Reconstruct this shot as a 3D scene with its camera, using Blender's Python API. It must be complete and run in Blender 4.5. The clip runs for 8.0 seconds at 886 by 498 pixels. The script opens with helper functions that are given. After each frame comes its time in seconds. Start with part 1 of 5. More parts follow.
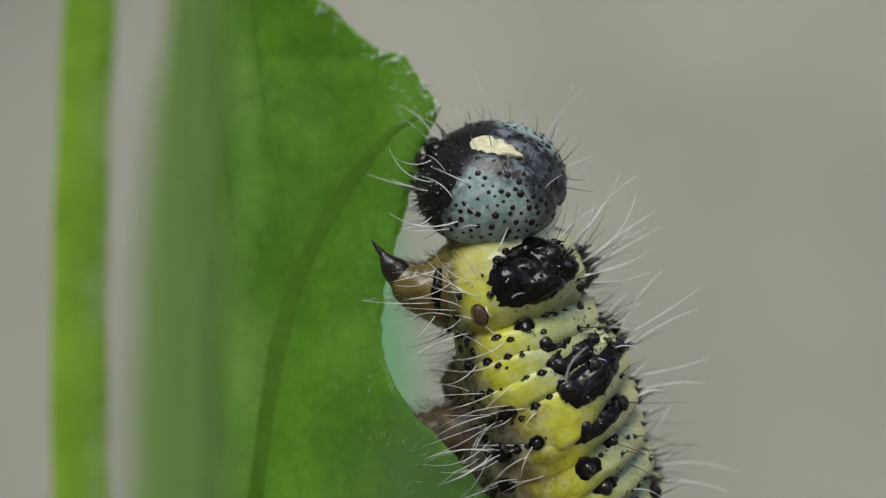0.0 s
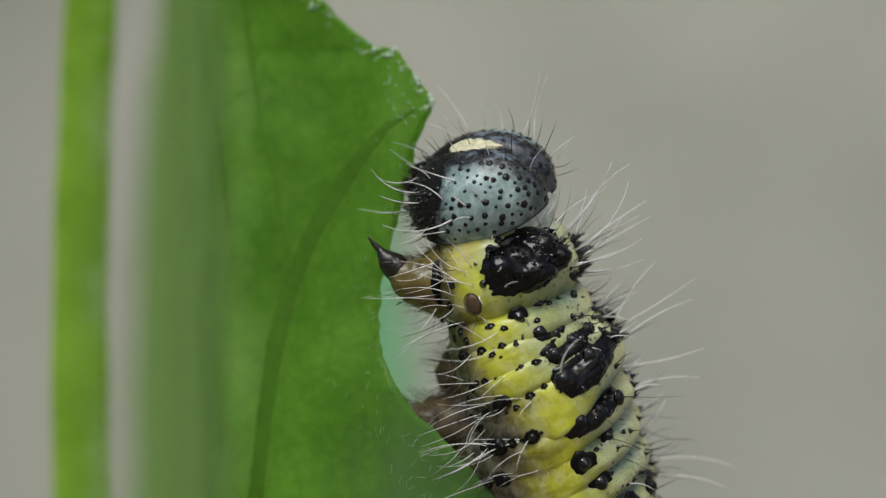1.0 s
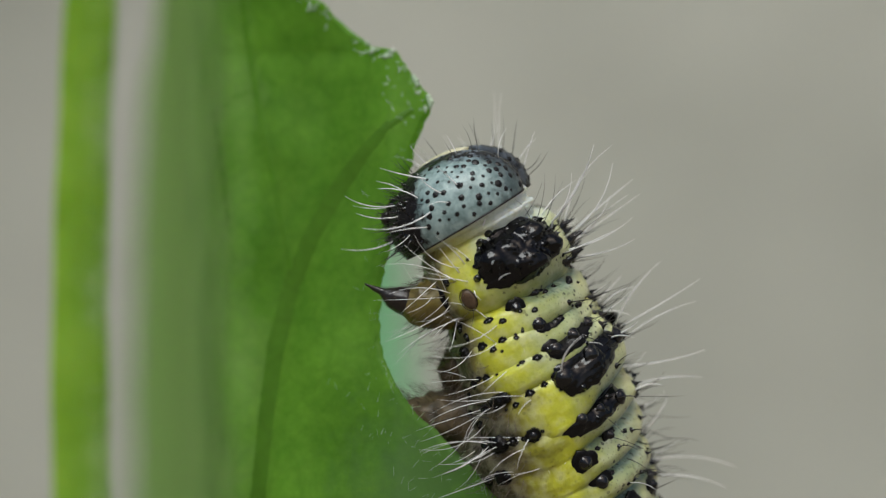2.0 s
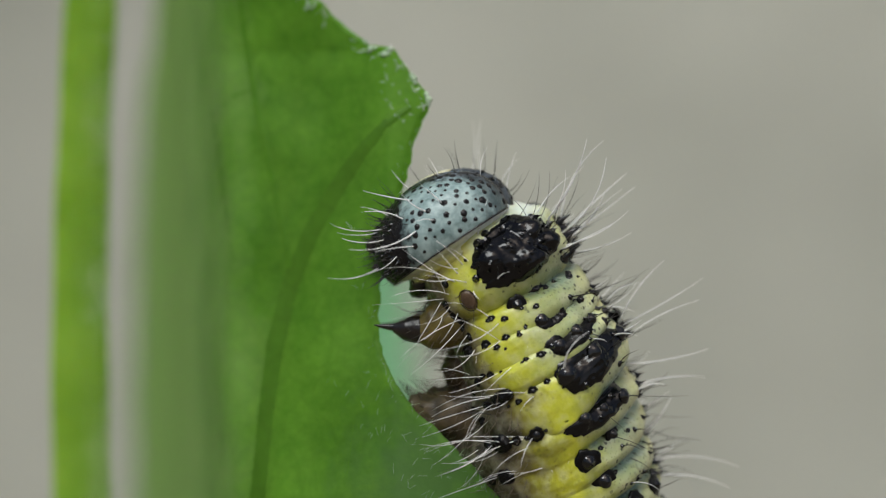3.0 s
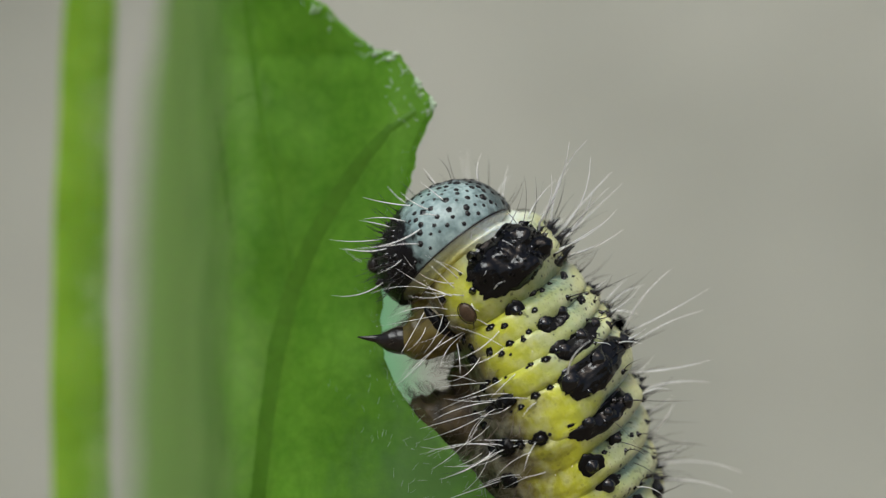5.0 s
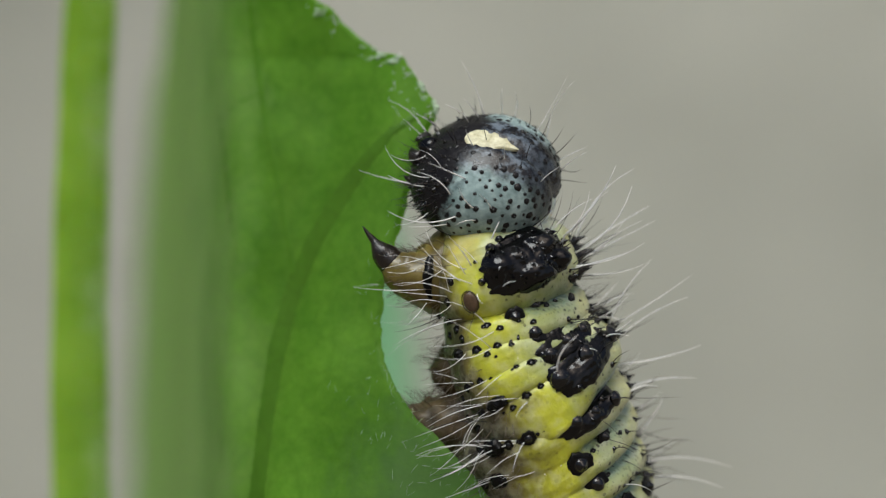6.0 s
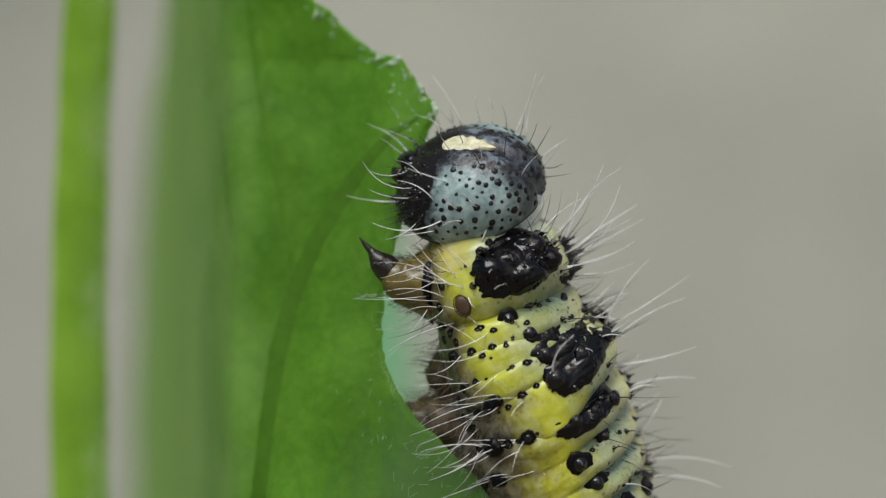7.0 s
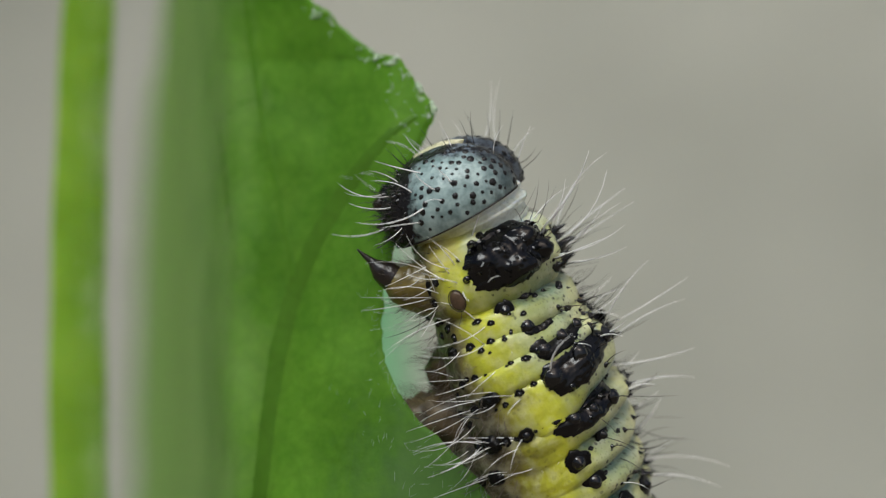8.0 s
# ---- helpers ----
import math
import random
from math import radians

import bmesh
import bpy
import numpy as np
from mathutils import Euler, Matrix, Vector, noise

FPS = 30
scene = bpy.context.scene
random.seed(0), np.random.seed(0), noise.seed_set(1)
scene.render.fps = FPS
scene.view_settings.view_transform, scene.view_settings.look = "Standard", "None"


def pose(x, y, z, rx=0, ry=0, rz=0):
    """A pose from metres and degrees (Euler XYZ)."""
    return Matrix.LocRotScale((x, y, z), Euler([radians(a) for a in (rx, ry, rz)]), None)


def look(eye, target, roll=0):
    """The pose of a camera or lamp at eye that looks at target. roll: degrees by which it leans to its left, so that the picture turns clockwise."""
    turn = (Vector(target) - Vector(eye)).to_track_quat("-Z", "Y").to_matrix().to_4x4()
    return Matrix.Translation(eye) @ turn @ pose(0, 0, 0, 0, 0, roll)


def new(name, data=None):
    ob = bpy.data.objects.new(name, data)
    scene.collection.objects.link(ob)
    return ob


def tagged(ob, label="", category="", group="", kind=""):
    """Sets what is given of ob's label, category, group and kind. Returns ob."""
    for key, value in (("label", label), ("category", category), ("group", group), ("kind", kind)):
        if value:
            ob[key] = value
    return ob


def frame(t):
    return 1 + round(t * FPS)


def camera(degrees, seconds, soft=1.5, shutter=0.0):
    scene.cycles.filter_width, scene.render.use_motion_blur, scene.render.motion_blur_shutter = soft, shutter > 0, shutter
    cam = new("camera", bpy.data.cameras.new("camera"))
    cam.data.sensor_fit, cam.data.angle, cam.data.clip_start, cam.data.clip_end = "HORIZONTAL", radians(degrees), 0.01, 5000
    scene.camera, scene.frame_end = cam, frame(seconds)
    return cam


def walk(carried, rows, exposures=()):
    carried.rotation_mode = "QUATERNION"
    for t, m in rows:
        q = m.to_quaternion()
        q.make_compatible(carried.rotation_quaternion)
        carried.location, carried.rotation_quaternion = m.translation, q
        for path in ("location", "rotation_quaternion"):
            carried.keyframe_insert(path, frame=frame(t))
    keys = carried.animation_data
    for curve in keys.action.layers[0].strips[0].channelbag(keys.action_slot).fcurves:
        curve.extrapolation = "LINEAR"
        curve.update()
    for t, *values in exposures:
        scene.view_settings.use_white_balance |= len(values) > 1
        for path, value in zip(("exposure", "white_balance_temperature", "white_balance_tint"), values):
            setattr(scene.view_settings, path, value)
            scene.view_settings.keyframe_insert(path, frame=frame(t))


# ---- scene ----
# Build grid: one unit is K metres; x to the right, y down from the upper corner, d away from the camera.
K = 0.018 / 1568
FAR = 6385.0


def spot(x, y, d=0.0):
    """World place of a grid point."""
    f = 1 + d / FAR
    return Vector(((x - 784) * f * K, d * K, (441 - y) * f * K))


# ---------------------------------------------------------------- camera
cam = camera(14.0, 8.0, soft=1.2)
cam.data.dof.use_dof = True
cam.data.dof.focus_distance = (FAR - 100) * K
cam.data.dof.aperture_fstop = 42.0
EYE = Vector((0, -FAR * K, 0))
walk(cam, [(0.0, look(EYE, (0, 0, 0))), (8.0, look(EYE, (0, 0, 0)))], exposures=[(0.0, 0.06), (1.0, 0.08), (3.0, 0.20), (4.5, 0.23), (8.0, 0.19)])

# ---------------------------------------------------------------- light
world = bpy.data.worlds.new("sky")
scene.world = world
world.use_nodes = True
wn = world.node_tree.nodes
sky = wn.new("ShaderNodeTexSky")
sky.sky_type, sky.sun_disc = "NISHITA", False
sky.sun_elevation, sky.sun_rotation = radians(58), radians(160)
sky.air_density, sky.dust_density = 1.0, 4.0
world.node_tree.links.new(sky.outputs[0], wn["Background"].inputs[0])
wn["Background"].inputs[1].default_value = 0.08
sun_data = bpy.data.lights.new("sun", "SUN")
sun_data.energy, sun_data.angle, sun_data.color = 2.3, radians(32), (0.945, 0.985, 0.965)
sun = new("sun", sun_data)
sun.matrix_world = look((-0.3, -0.56, 1.05), (0, 0, 0))


# ---------------------------------------------------------------- materials
class Nodes:
    """A small builder for node materials."""

    def __init__(self, name):
        self.mat = bpy.data.materials.new(name)
        self.mat.use_nodes = True
        self.tree = self.mat.node_tree
        self.bsdf = self.tree.nodes["Principled BSDF"]

    def put(self, kind, **inputs):
        n = self.tree.nodes.new(kind)
        for key, value in inputs.items():
            self.feed(n.inputs[key.replace("_", " ")], value)
        return n

    def feed(self, socket, value):
        if isinstance(value, bpy.types.NodeSocket):
            self.tree.links.new(value, socket)
        else:
            socket.default_value = value

    def math(self, op, a, b=0.0, c=0.0):
        n = self.tree.nodes.new("ShaderNodeMath")
        n.operation = op
        for i, value in enumerate((a, b, c)):
            self.feed(n.inputs[i], value)
        return n.outputs[0]

    def ramp(self, fac, stops, smooth=False):
        n = self.tree.nodes.new("ShaderNodeValToRGB")
        n.color_ramp.interpolation = "EASE" if smooth else "LINEAR"
        els = n.color_ramp.elements
        while len(els) < len(stops):
            els.new(0.5)
        for el, (pos, col) in zip(els, stops):
            el.position = pos
            el.color = (*col, 1) if len(col) == 3 else col
        self.feed(n.inputs[0], fac)
        return n.outputs[0]

    def mix(self, fac, a, b, how="MIX"):
        n = self.tree.nodes.new("ShaderNodeMix")
        n.data_type, n.blend_type = "RGBA", how
        self.feed(n.inputs[0], fac)
        for i, value in ((6, a), (7, b)):
            self.feed(n.inputs[i], (*value, 1) if isinstance(value, tuple) and len(value) == 3 else value)
        return n.outputs[2]

    def coords(self):
        return self.put("ShaderNodeTexCoord").outputs["Object"]

    def reading(self, name):
        n = self.tree.nodes.new("ShaderNodeAttribute")
        n.attribute_name = name
        return n.outputs["Fac"]

    def noise(self, vec, units, detail=4.0, rough=0.55):
        """Noise with features of that many grid units."""
        n = self.put("ShaderNodeTexNoise", Scale=1 / (units * K), Detail=detail, Roughness=rough)
        self.feed(n.inputs["Vector"], vec)
        return n.outputs["Fac"]

    def cells(self, vec, units, flat=False):
        n = self.put("ShaderNodeTexVoronoi", Scale=1 / (units * K))
        n.voronoi_dimensions = "2D" if flat else "3D"
        self.feed(n.inputs["Vector"], vec)
        return n

    def bump(self, height, units, strength=1.0, normal=None):
        n = self.put("ShaderNodeBump", Strength=strength, Distance=units * K, Height=height)
        if normal is not None:
            self.feed(n.inputs["Normal"], normal)
        self.feed(self.bsdf.inputs["Normal"], n.outputs[0])
        return n.outputs[0]

    def set(self, **inputs):
        for key, value in inputs.items():
            self.feed(self.bsdf.inputs[key.replace("_", " ")], (*value, 1) if isinstance(value, tuple) and len(value) == 3 and key.endswith("Color") else value)
        return self.mat


def body_angle(b, vec):
    """Angle from the line of the back, 0 on it, 1 on the belly."""
    s = b.put("ShaderNodeSeparateXYZ", Vector=vec)
    return b.math("DIVIDE", b.math("ARCTAN2", b.math("ABSOLUTE", s.outputs[1]), s.outputs[0]), math.pi), s


def mat_skin(front=False, low=0.0):
    b = Nodes("caterpillar_skin")
    v = b.coords()
    s = b.put("ShaderNodeSeparateXYZ", Vector=v)
    ang, phase = b.reading("turn"), b.reading("phase")
    broad = b.noise(v, 70, 3)
    fine = b.noise(v, 9, 5)
    mid = b.noise(v, 26, 4)
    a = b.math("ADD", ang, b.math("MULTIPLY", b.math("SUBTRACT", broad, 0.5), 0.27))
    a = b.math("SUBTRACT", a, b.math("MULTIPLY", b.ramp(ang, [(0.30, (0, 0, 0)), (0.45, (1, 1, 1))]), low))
    # belly browns are pigment, begun early to carry the flank's shading too
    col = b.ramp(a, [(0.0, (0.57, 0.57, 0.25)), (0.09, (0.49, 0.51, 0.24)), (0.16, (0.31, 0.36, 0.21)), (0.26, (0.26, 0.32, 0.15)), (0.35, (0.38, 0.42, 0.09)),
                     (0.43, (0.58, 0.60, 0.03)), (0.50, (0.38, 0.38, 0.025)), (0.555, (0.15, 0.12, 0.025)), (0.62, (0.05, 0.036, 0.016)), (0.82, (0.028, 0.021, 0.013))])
    # grey-green membrane between the rings
    edge = b.math("ADD", b.math("ABSOLUTE", phase), b.math("MULTIPLY", b.math("SUBTRACT", mid, 0.5), 0.5))
    col = b.mix(b.math("MULTIPLY", b.ramp(edge, [(0.55, (0, 0, 0)), (0.88, (1, 1, 1))]), b.math("MULTIPLY", b.ramp(a, [(0.28, (1, 1, 1)), (0.42, (0.06, 0.06, 0.06))]), 0.0 if front else 0.9)), col, b.ramp(a, [(0.1, (0.22, 0.33, 0.31)), (0.3, (0.16, 0.27, 0.24)), (0.42, (0.24, 0.27, 0.08)), (0.6, (0.05, 0.05, 0.02))]))
    crest = b.math("MULTIPLY", b.ramp(edge, [(0.05, (1, 1, 1)), (0.55, (0, 0, 0))]), b.ramp(a, [(0.20, (0.85, 0.85, 0.85)), (0.40, (0.05, 0.05, 0.05))]))
    col = b.mix(crest, col, (0.64, 0.67, 0.36))
    if front:
        collar = b.ramp(b.math("DIVIDE", s.outputs[2], 100 * K), [(0.28, (0, 0, 0)), (0.62, (1, 1, 1))])
        col = b.mix(collar, col, b.ramp(a, [(0.0, (0.66, 0.72, 0.62)), (0.2, (0.58, 0.66, 0.60)), (0.32, (0.46, 0.50, 0.34)), (0.40, (0.50, 0.47, 0.13)), (0.50, (0.50, 0.42, 0.05)), (0.59, (0.27, 0.21, 0.04)), (0.70, (0.09, 0.065, 0.025))]))
    blotch = b.ramp(b.noise(v, 46, 3), [(0.45, (0, 0, 0)), (0.62, (1, 1, 1))])
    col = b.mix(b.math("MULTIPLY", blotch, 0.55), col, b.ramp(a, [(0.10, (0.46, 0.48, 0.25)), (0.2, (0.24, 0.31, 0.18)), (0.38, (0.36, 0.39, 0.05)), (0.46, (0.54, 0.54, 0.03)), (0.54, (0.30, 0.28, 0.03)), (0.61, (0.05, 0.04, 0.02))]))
    # pale granules, olive shadows painted into the folds of the skin, and fine black points
    col = b.mix(b.math("MULTIPLY", b.ramp(mid, [(0.45, (0, 0, 0)), (0.68, (1, 1, 1))]), 0.7), col, b.mix(0.5, col, (0.62, 0.62, 0.42)))
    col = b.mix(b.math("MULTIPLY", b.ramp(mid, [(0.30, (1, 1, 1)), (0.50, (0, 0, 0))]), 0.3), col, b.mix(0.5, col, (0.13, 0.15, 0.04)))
    luck = b.put("ShaderNodeObjectInfo").outputs["Random"]
    sheet2 = b.put("ShaderNodeCombineXYZ", X=b.math("ADD", b.math("MULTIPLY", ang, 490 * K), b.math("MULTIPLY", luck, 0.01)), Y=s.outputs[2]).outputs[0]
    dots = b.cells(sheet2, 21, flat=True)
    small = b.math("LESS_THAN", dots.outputs["Distance"], b.math("MULTIPLY_ADD", b.noise(v, 24, 2), 0.50, -0.165))
    spread = b.ramp(a, [(0.30, (0.75, 0.75, 0.75)), (0.40, (0.07, 0.07, 0.07)), (0.6, (0.4, 0.4, 0.4))])
    if front:
        spread = b.math("MULTIPLY", spread, b.math("SUBTRACT", 1.0, collar))
    col = b.mix(b.math("MULTIPLY", small, spread), col, (0.014, 0.012, 0.010))
    specks = b.cells(sheet2, 9, flat=True)
    tiny = b.math("LESS_THAN", specks.outputs["Distance"], b.math("MULTIPLY_ADD", broad, 0.9, -0.30))
    col = b.mix(b.math("MULTIPLY", tiny, b.math("MULTIPLY", spread, 0.4)), col, (0.03, 0.028, 0.015))
    b.bump(b.math("ADD", b.math("MULTIPLY", fine, 0.5), b.math("MULTIPLY", mid, 1.2)), 2.0, 0.8)
    return b.set(Base_Color=col, Roughness=b.math("MULTIPLY_ADD", fine, 0.35, 0.27), Subsurface_Weight=0.3, Subsurface_Radius=(10 * K, 8 * K, 3 * K), Subsurface_Scale=1.0, Specular_IOR_Level=0.4, Coat_Weight=0.25, Coat_Roughness=0.14)


def mat_black(name, size=1.0, grit=0.2, spec=0.4, coat=0.0, rough=0.2):
    """Polished black cuticle; size: metres of a unit of the mesh, for meshes that are scaled."""
    b = Nodes(name)
    v = b.put("ShaderNodeVectorMath", Vector=b.coords())
    v.operation = "SCALE"
    v.inputs["Scale"].default_value = size
    v = v.outputs[0]
    n = b.noise(v, 14, 4)
    col = b.ramp(n, [(0.3, (0.0008, 0.0008, 0.001)), (0.7, (0.003, 0.0028, 0.003))])
    b.bump(b.math("ADD", b.math("MULTIPLY", n, 0.5), b.math("MULTIPLY", b.noise(v, 4.5, 3), grit)), 1.6, 0.6)
    return b.set(Base_Color=col, Roughness=b.math("MULTIPLY_ADD", b.noise(v, 6, 2), rough, 0.04), Specular_IOR_Level=spec, Coat_Weight=coat, Coat_Roughness=0.04)


def mat_head():
    b = Nodes("head_capsule")
    v = b.coords()
    s = b.put("ShaderNodeSeparateXYZ", Vector=v)
    x, z = b.math("DIVIDE", s.outputs[0], 125 * K), b.math("DIVIDE", s.outputs[2], 98 * K)
    side = b.math("ABSOLUTE", b.math("DIVIDE", s.outputs[1], 130 * K))
    n = b.noise(v, 30, 5, 0.65)
    wob = b.math("MULTIPLY", b.math("SUBTRACT", n, 0.5), 0.55)
    # blue-grey cheeks, dark crown, black muzzle
    pale = b.mix(b.ramp(b.noise(v, 20, 5), [(0.35, (0, 0, 0)), (0.65, (1, 1, 1))]), (0.14, 0.21, 0.205), (0.33, 0.43, 0.415))
    # the crown's bluish sheen is painted as paler patches over the black
    crown = b.mix(b.ramp(b.noise(v, 24, 4, 0.7), [(0.46, (0, 0, 0)), (0.62, (1, 1, 1))]), (0.004, 0.004, 0.005), (0.13, 0.16, 0.19))
    k = b.math("ADD", b.math("SUBTRACT", side, b.math("MULTIPLY", z, 0.22)), wob)
    col = b.mix(b.ramp(k, [(0.20, (0, 0, 0)), (0.40, (1, 1, 1))]), crown, pale)
    muzzle = b.math("ADD", b.math("SUBTRACT", b.math("MULTIPLY", z, 0.25), b.math("ADD", x, 0.02)), b.math("MULTIPLY", wob, 1.3))
    col = b.mix(b.ramp(muzzle, [(0.22, (0, 0, 0)), (0.36, (1, 1, 1))]), col, (0.012, 0.011, 0.012))
    back = b.math("ADD", b.math("SUBTRACT", x, b.math("MULTIPLY", side, 0.45)), b.math("MULTIPLY", wob, 1.6))
    col = b.mix(b.math("MULTIPLY", b.ramp(back, [(0.52, (0, 0, 0)), (0.66, (1, 1, 1))]), 0.6), col, (0.008, 0.008, 0.010))
    rim = b.math("ADD", b.math("MULTIPLY", z, -1.0), b.math("MULTIPLY", wob, 0.12))
    col = b.mix(b.ramp(rim, [(0.50, (0, 0, 0)), (0.56, (1, 1, 1))]), col, (0.03, 0.02, 0.013))
    b.bump(b.math("ADD", n, b.math("MULTIPLY", b.noise(v, 7, 4), 0.4)), 2.4, 0.8)
    return b.set(Base_Color=col, Roughness=b.math("MULTIPLY_ADD", n, 0.4, 0.10), Specular_IOR_Level=b.ramp(muzzle, [(0.22, (0.42, 0.42, 0.42)), (0.36, (0.12, 0.12, 0.12))]))


def mat_plain(name, low, high, units, rough, bump=4.0, spec=0.5, sss=0.0, deep=12):
    b = Nodes(name)
    v = b.coords()
    n = b.noise(v, units, 5)
    b.bump(n, bump, 0.7)
    if sss:
        b.set(Subsurface_Weight=sss, Subsurface_Radius=(deep * K, 0.8 * deep * K, 0.35 * deep * K), Subsurface_Scale=1.0)
    return b.set(Base_Color=b.ramp(n, [(0.3, low), (0.7, high)]), Roughness=rough, Specular_IOR_Level=spec)


def thin_leaf(name, low, high, glow, units, glare=None, downy=None):
    """Leaf tissue that lets light through."""
    b = Nodes(name)
    v = b.coords()
    n = b.math("ADD", b.math("MULTIPLY", b.noise(v, units, 5, 0.65), 0.75), b.math("MULTIPLY", b.noise(v, 16, 4), 0.25))
    col = b.ramp(n, [(0.34, low), (0.64, high)])
    net = b.put("ShaderNodeTexVoronoi", Scale=1 / (55 * K))
    net.feature = "DISTANCE_TO_EDGE"
    warp = b.put("ShaderNodeVectorMath")
    warp.operation = "ADD"
    b.feed(warp.inputs[0], v)
    push = b.put("ShaderNodeTexNoise", Scale=1 / (40 * K), Detail=2.0)
    b.feed(push.inputs["Vector"], v)
    grow = b.put("ShaderNodeVectorMath")
    grow.operation = "SCALE"
    b.feed(grow.inputs[0], push.outputs["Color"])
    grow.inputs["Scale"].default_value = 40 * K
    b.feed(warp.inputs[1], grow.outputs[0])
    b.feed(net.inputs["Vector"], warp.outputs[0])
    col = b.mix(b.math("MULTIPLY", b.ramp(net.outputs["Distance"], [(0.0, (1, 1, 1)), (0.16, (0, 0, 0))]), 0.14), col, tuple(0.55 * c for c in low))
    if glare:
        # sky glare put into the colour, paler towards the rolled margin
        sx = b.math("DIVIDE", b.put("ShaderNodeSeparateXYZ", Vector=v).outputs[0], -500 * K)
        glare_mask = b.ramp(b.math("ADD", sx, b.math("MULTIPLY", b.math("SUBTRACT", b.noise(v, 140, 3), 0.5), 0.35)), [(0.26, (0, 0, 0)), (0.62, (1, 1, 1))])
        col = b.mix(glare_mask, col, glare)
    if downy:
        # painted shade and hair felt: darker grey-green round one stretch of the margin
        sp = b.put("ShaderNodeSeparateXYZ", Vector=v)
        far = b.math("SQRT", b.math("ADD", b.math("POWER", b.math("DIVIDE", b.math("SUBTRACT", sp.outputs[0], downy[0] * K), downy[2] * K), 2.0), b.math("POWER", b.math("DIVIDE", b.math("SUBTRACT", sp.outputs[2], downy[1] * K), downy[2] * K), 2.0)))
        far = b.math("ADD", far, b.math("MULTIPLY", b.math("SUBTRACT", b.noise(v, 45, 5), 0.5), 1.1))
        col = b.mix(b.math("MULTIPLY", b.ramp(far, [(0.25, (1, 1, 1)), (0.95, (0, 0, 0))]), 0.75), col, downy[3])
    cells = b.cells(v, 26)
    b.bump(b.math("ADD", b.math("MULTIPLY", cells.outputs["Distance"], 0.8), b.noise(v, 7, 3)), 2.2, 0.3)
    b.set(Base_Color=col, Roughness=0.48, Specular_IOR_Level=0.3)
    tr = b.put("ShaderNodeBsdfTranslucent", Color=b.mix(1.0, col, glow, "MULTIPLY"))
    mixer = b.put("ShaderNodeMixShader", Fac=0.55)
    b.tree.links.new(b.bsdf.outputs[0], mixer.inputs[1])
    b.tree.links.new(tr.outputs[0], mixer.inputs[2])
    b.tree.links.new(mixer.outputs[0], b.tree.nodes["Material Output"].inputs[0])
    return b.mat


def mat_hair(name, col, rough, clear=0.0):
    """A hair; clear: how much light passes through it."""
    b = Nodes(name)
    n = b.noise(b.coords(), 30, 2)
    tint = b.ramp(n, [(0.3, tuple(c * 0.8 for c in col)), (0.7, col)])
    b.set(Base_Color=tint, Roughness=rough, Specular_IOR_Level=0.5)
    if clear:
        tr = b.put("ShaderNodeBsdfTranslucent", Color=tint)
        mixer = b.put("ShaderNodeMixShader", Fac=clear)
        b.tree.links.new(b.bsdf.outputs[0], mixer.inputs[1])
        b.tree.links.new(tr.outputs[0], mixer.inputs[2])
        b.tree.links.new(mixer.outputs[0], b.tree.nodes["Material Output"].inputs[0])
    return b.mat


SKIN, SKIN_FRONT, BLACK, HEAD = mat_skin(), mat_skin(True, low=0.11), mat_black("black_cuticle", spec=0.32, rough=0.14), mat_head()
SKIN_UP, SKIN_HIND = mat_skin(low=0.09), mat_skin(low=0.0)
BEAD = mat_black("black_bead", 15 * K, 0.05, 0.4, 0.25, 0.05)


def mat_patch(size=1.0):
    """Velvety black skin round the beads; size as for the polished cuticle."""
    b = Nodes("black_skin")
    v = b.put("ShaderNodeVectorMath", Vector=b.coords())
    v.operation = "SCALE"
    v.inputs["Scale"].default_value = size
    v = v.outputs[0]
    n, fine = b.noise(v, 16, 4), b.noise(v, 4, 3)
    b.bump(b.math("ADD", n, fine), 1.0, 0.5)
    return b.set(Base_Color=b.ramp(n, [(0.3, (0.0010, 0.0010, 0.0012)), (0.7, (0.004, 0.0035, 0.0035))]), Roughness=b.math("MULTIPLY_ADD", fine, 0.3, 0.16), Specular_IOR_Level=0.2)


PATCH, HALO = mat_patch(), mat_patch(15 * K)


def mat_collar():
    b = Nodes("collar_skin")
    v = b.coords()
    ang, s = body_angle(b, v)
    n = b.noise(v, 22, 4)
    a = b.math("ADD", ang, b.math("MULTIPLY", b.math("SUBTRACT", n, 0.5), 0.2))
    col = b.ramp(a, [(0.0, (0.62, 0.66, 0.58)), (0.2, (0.52, 0.58, 0.53)), (0.34, (0.44, 0.48, 0.32)), (0.44, (0.48, 0.48, 0.22)), (0.54, (0.44, 0.41, 0.10)), (0.66, (0.17, 0.14, 0.05)), (0.82, (0.05, 0.036, 0.018))])
    col = b.mix(b.math("MULTIPLY", b.ramp(b.noise(v, 13, 4), [(0.40, (1, 1, 1)), (0.55, (0, 0, 0))]), b.ramp(a, [(0.25, (0.12, 0.12, 0.12)), (0.5, (0.5, 0.5, 0.5))])), col, (0.16, 0.17, 0.06))
    b.bump(b.math("ADD", b.noise(v, 10, 4), b.math("MULTIPLY", 0.5, b.math("SINE", b.math("MULTIPLY_ADD", s.outputs[2], 2 * math.pi / (22 * K), b.math("MULTIPLY", n, 6))))), 1.5, 0.7)
    return b.set(Base_Color=col, Roughness=0.42, Subsurface_Weight=0.5, Subsurface_Radius=(16 * K, 13 * K, 6 * K), Subsurface_Scale=1.0)


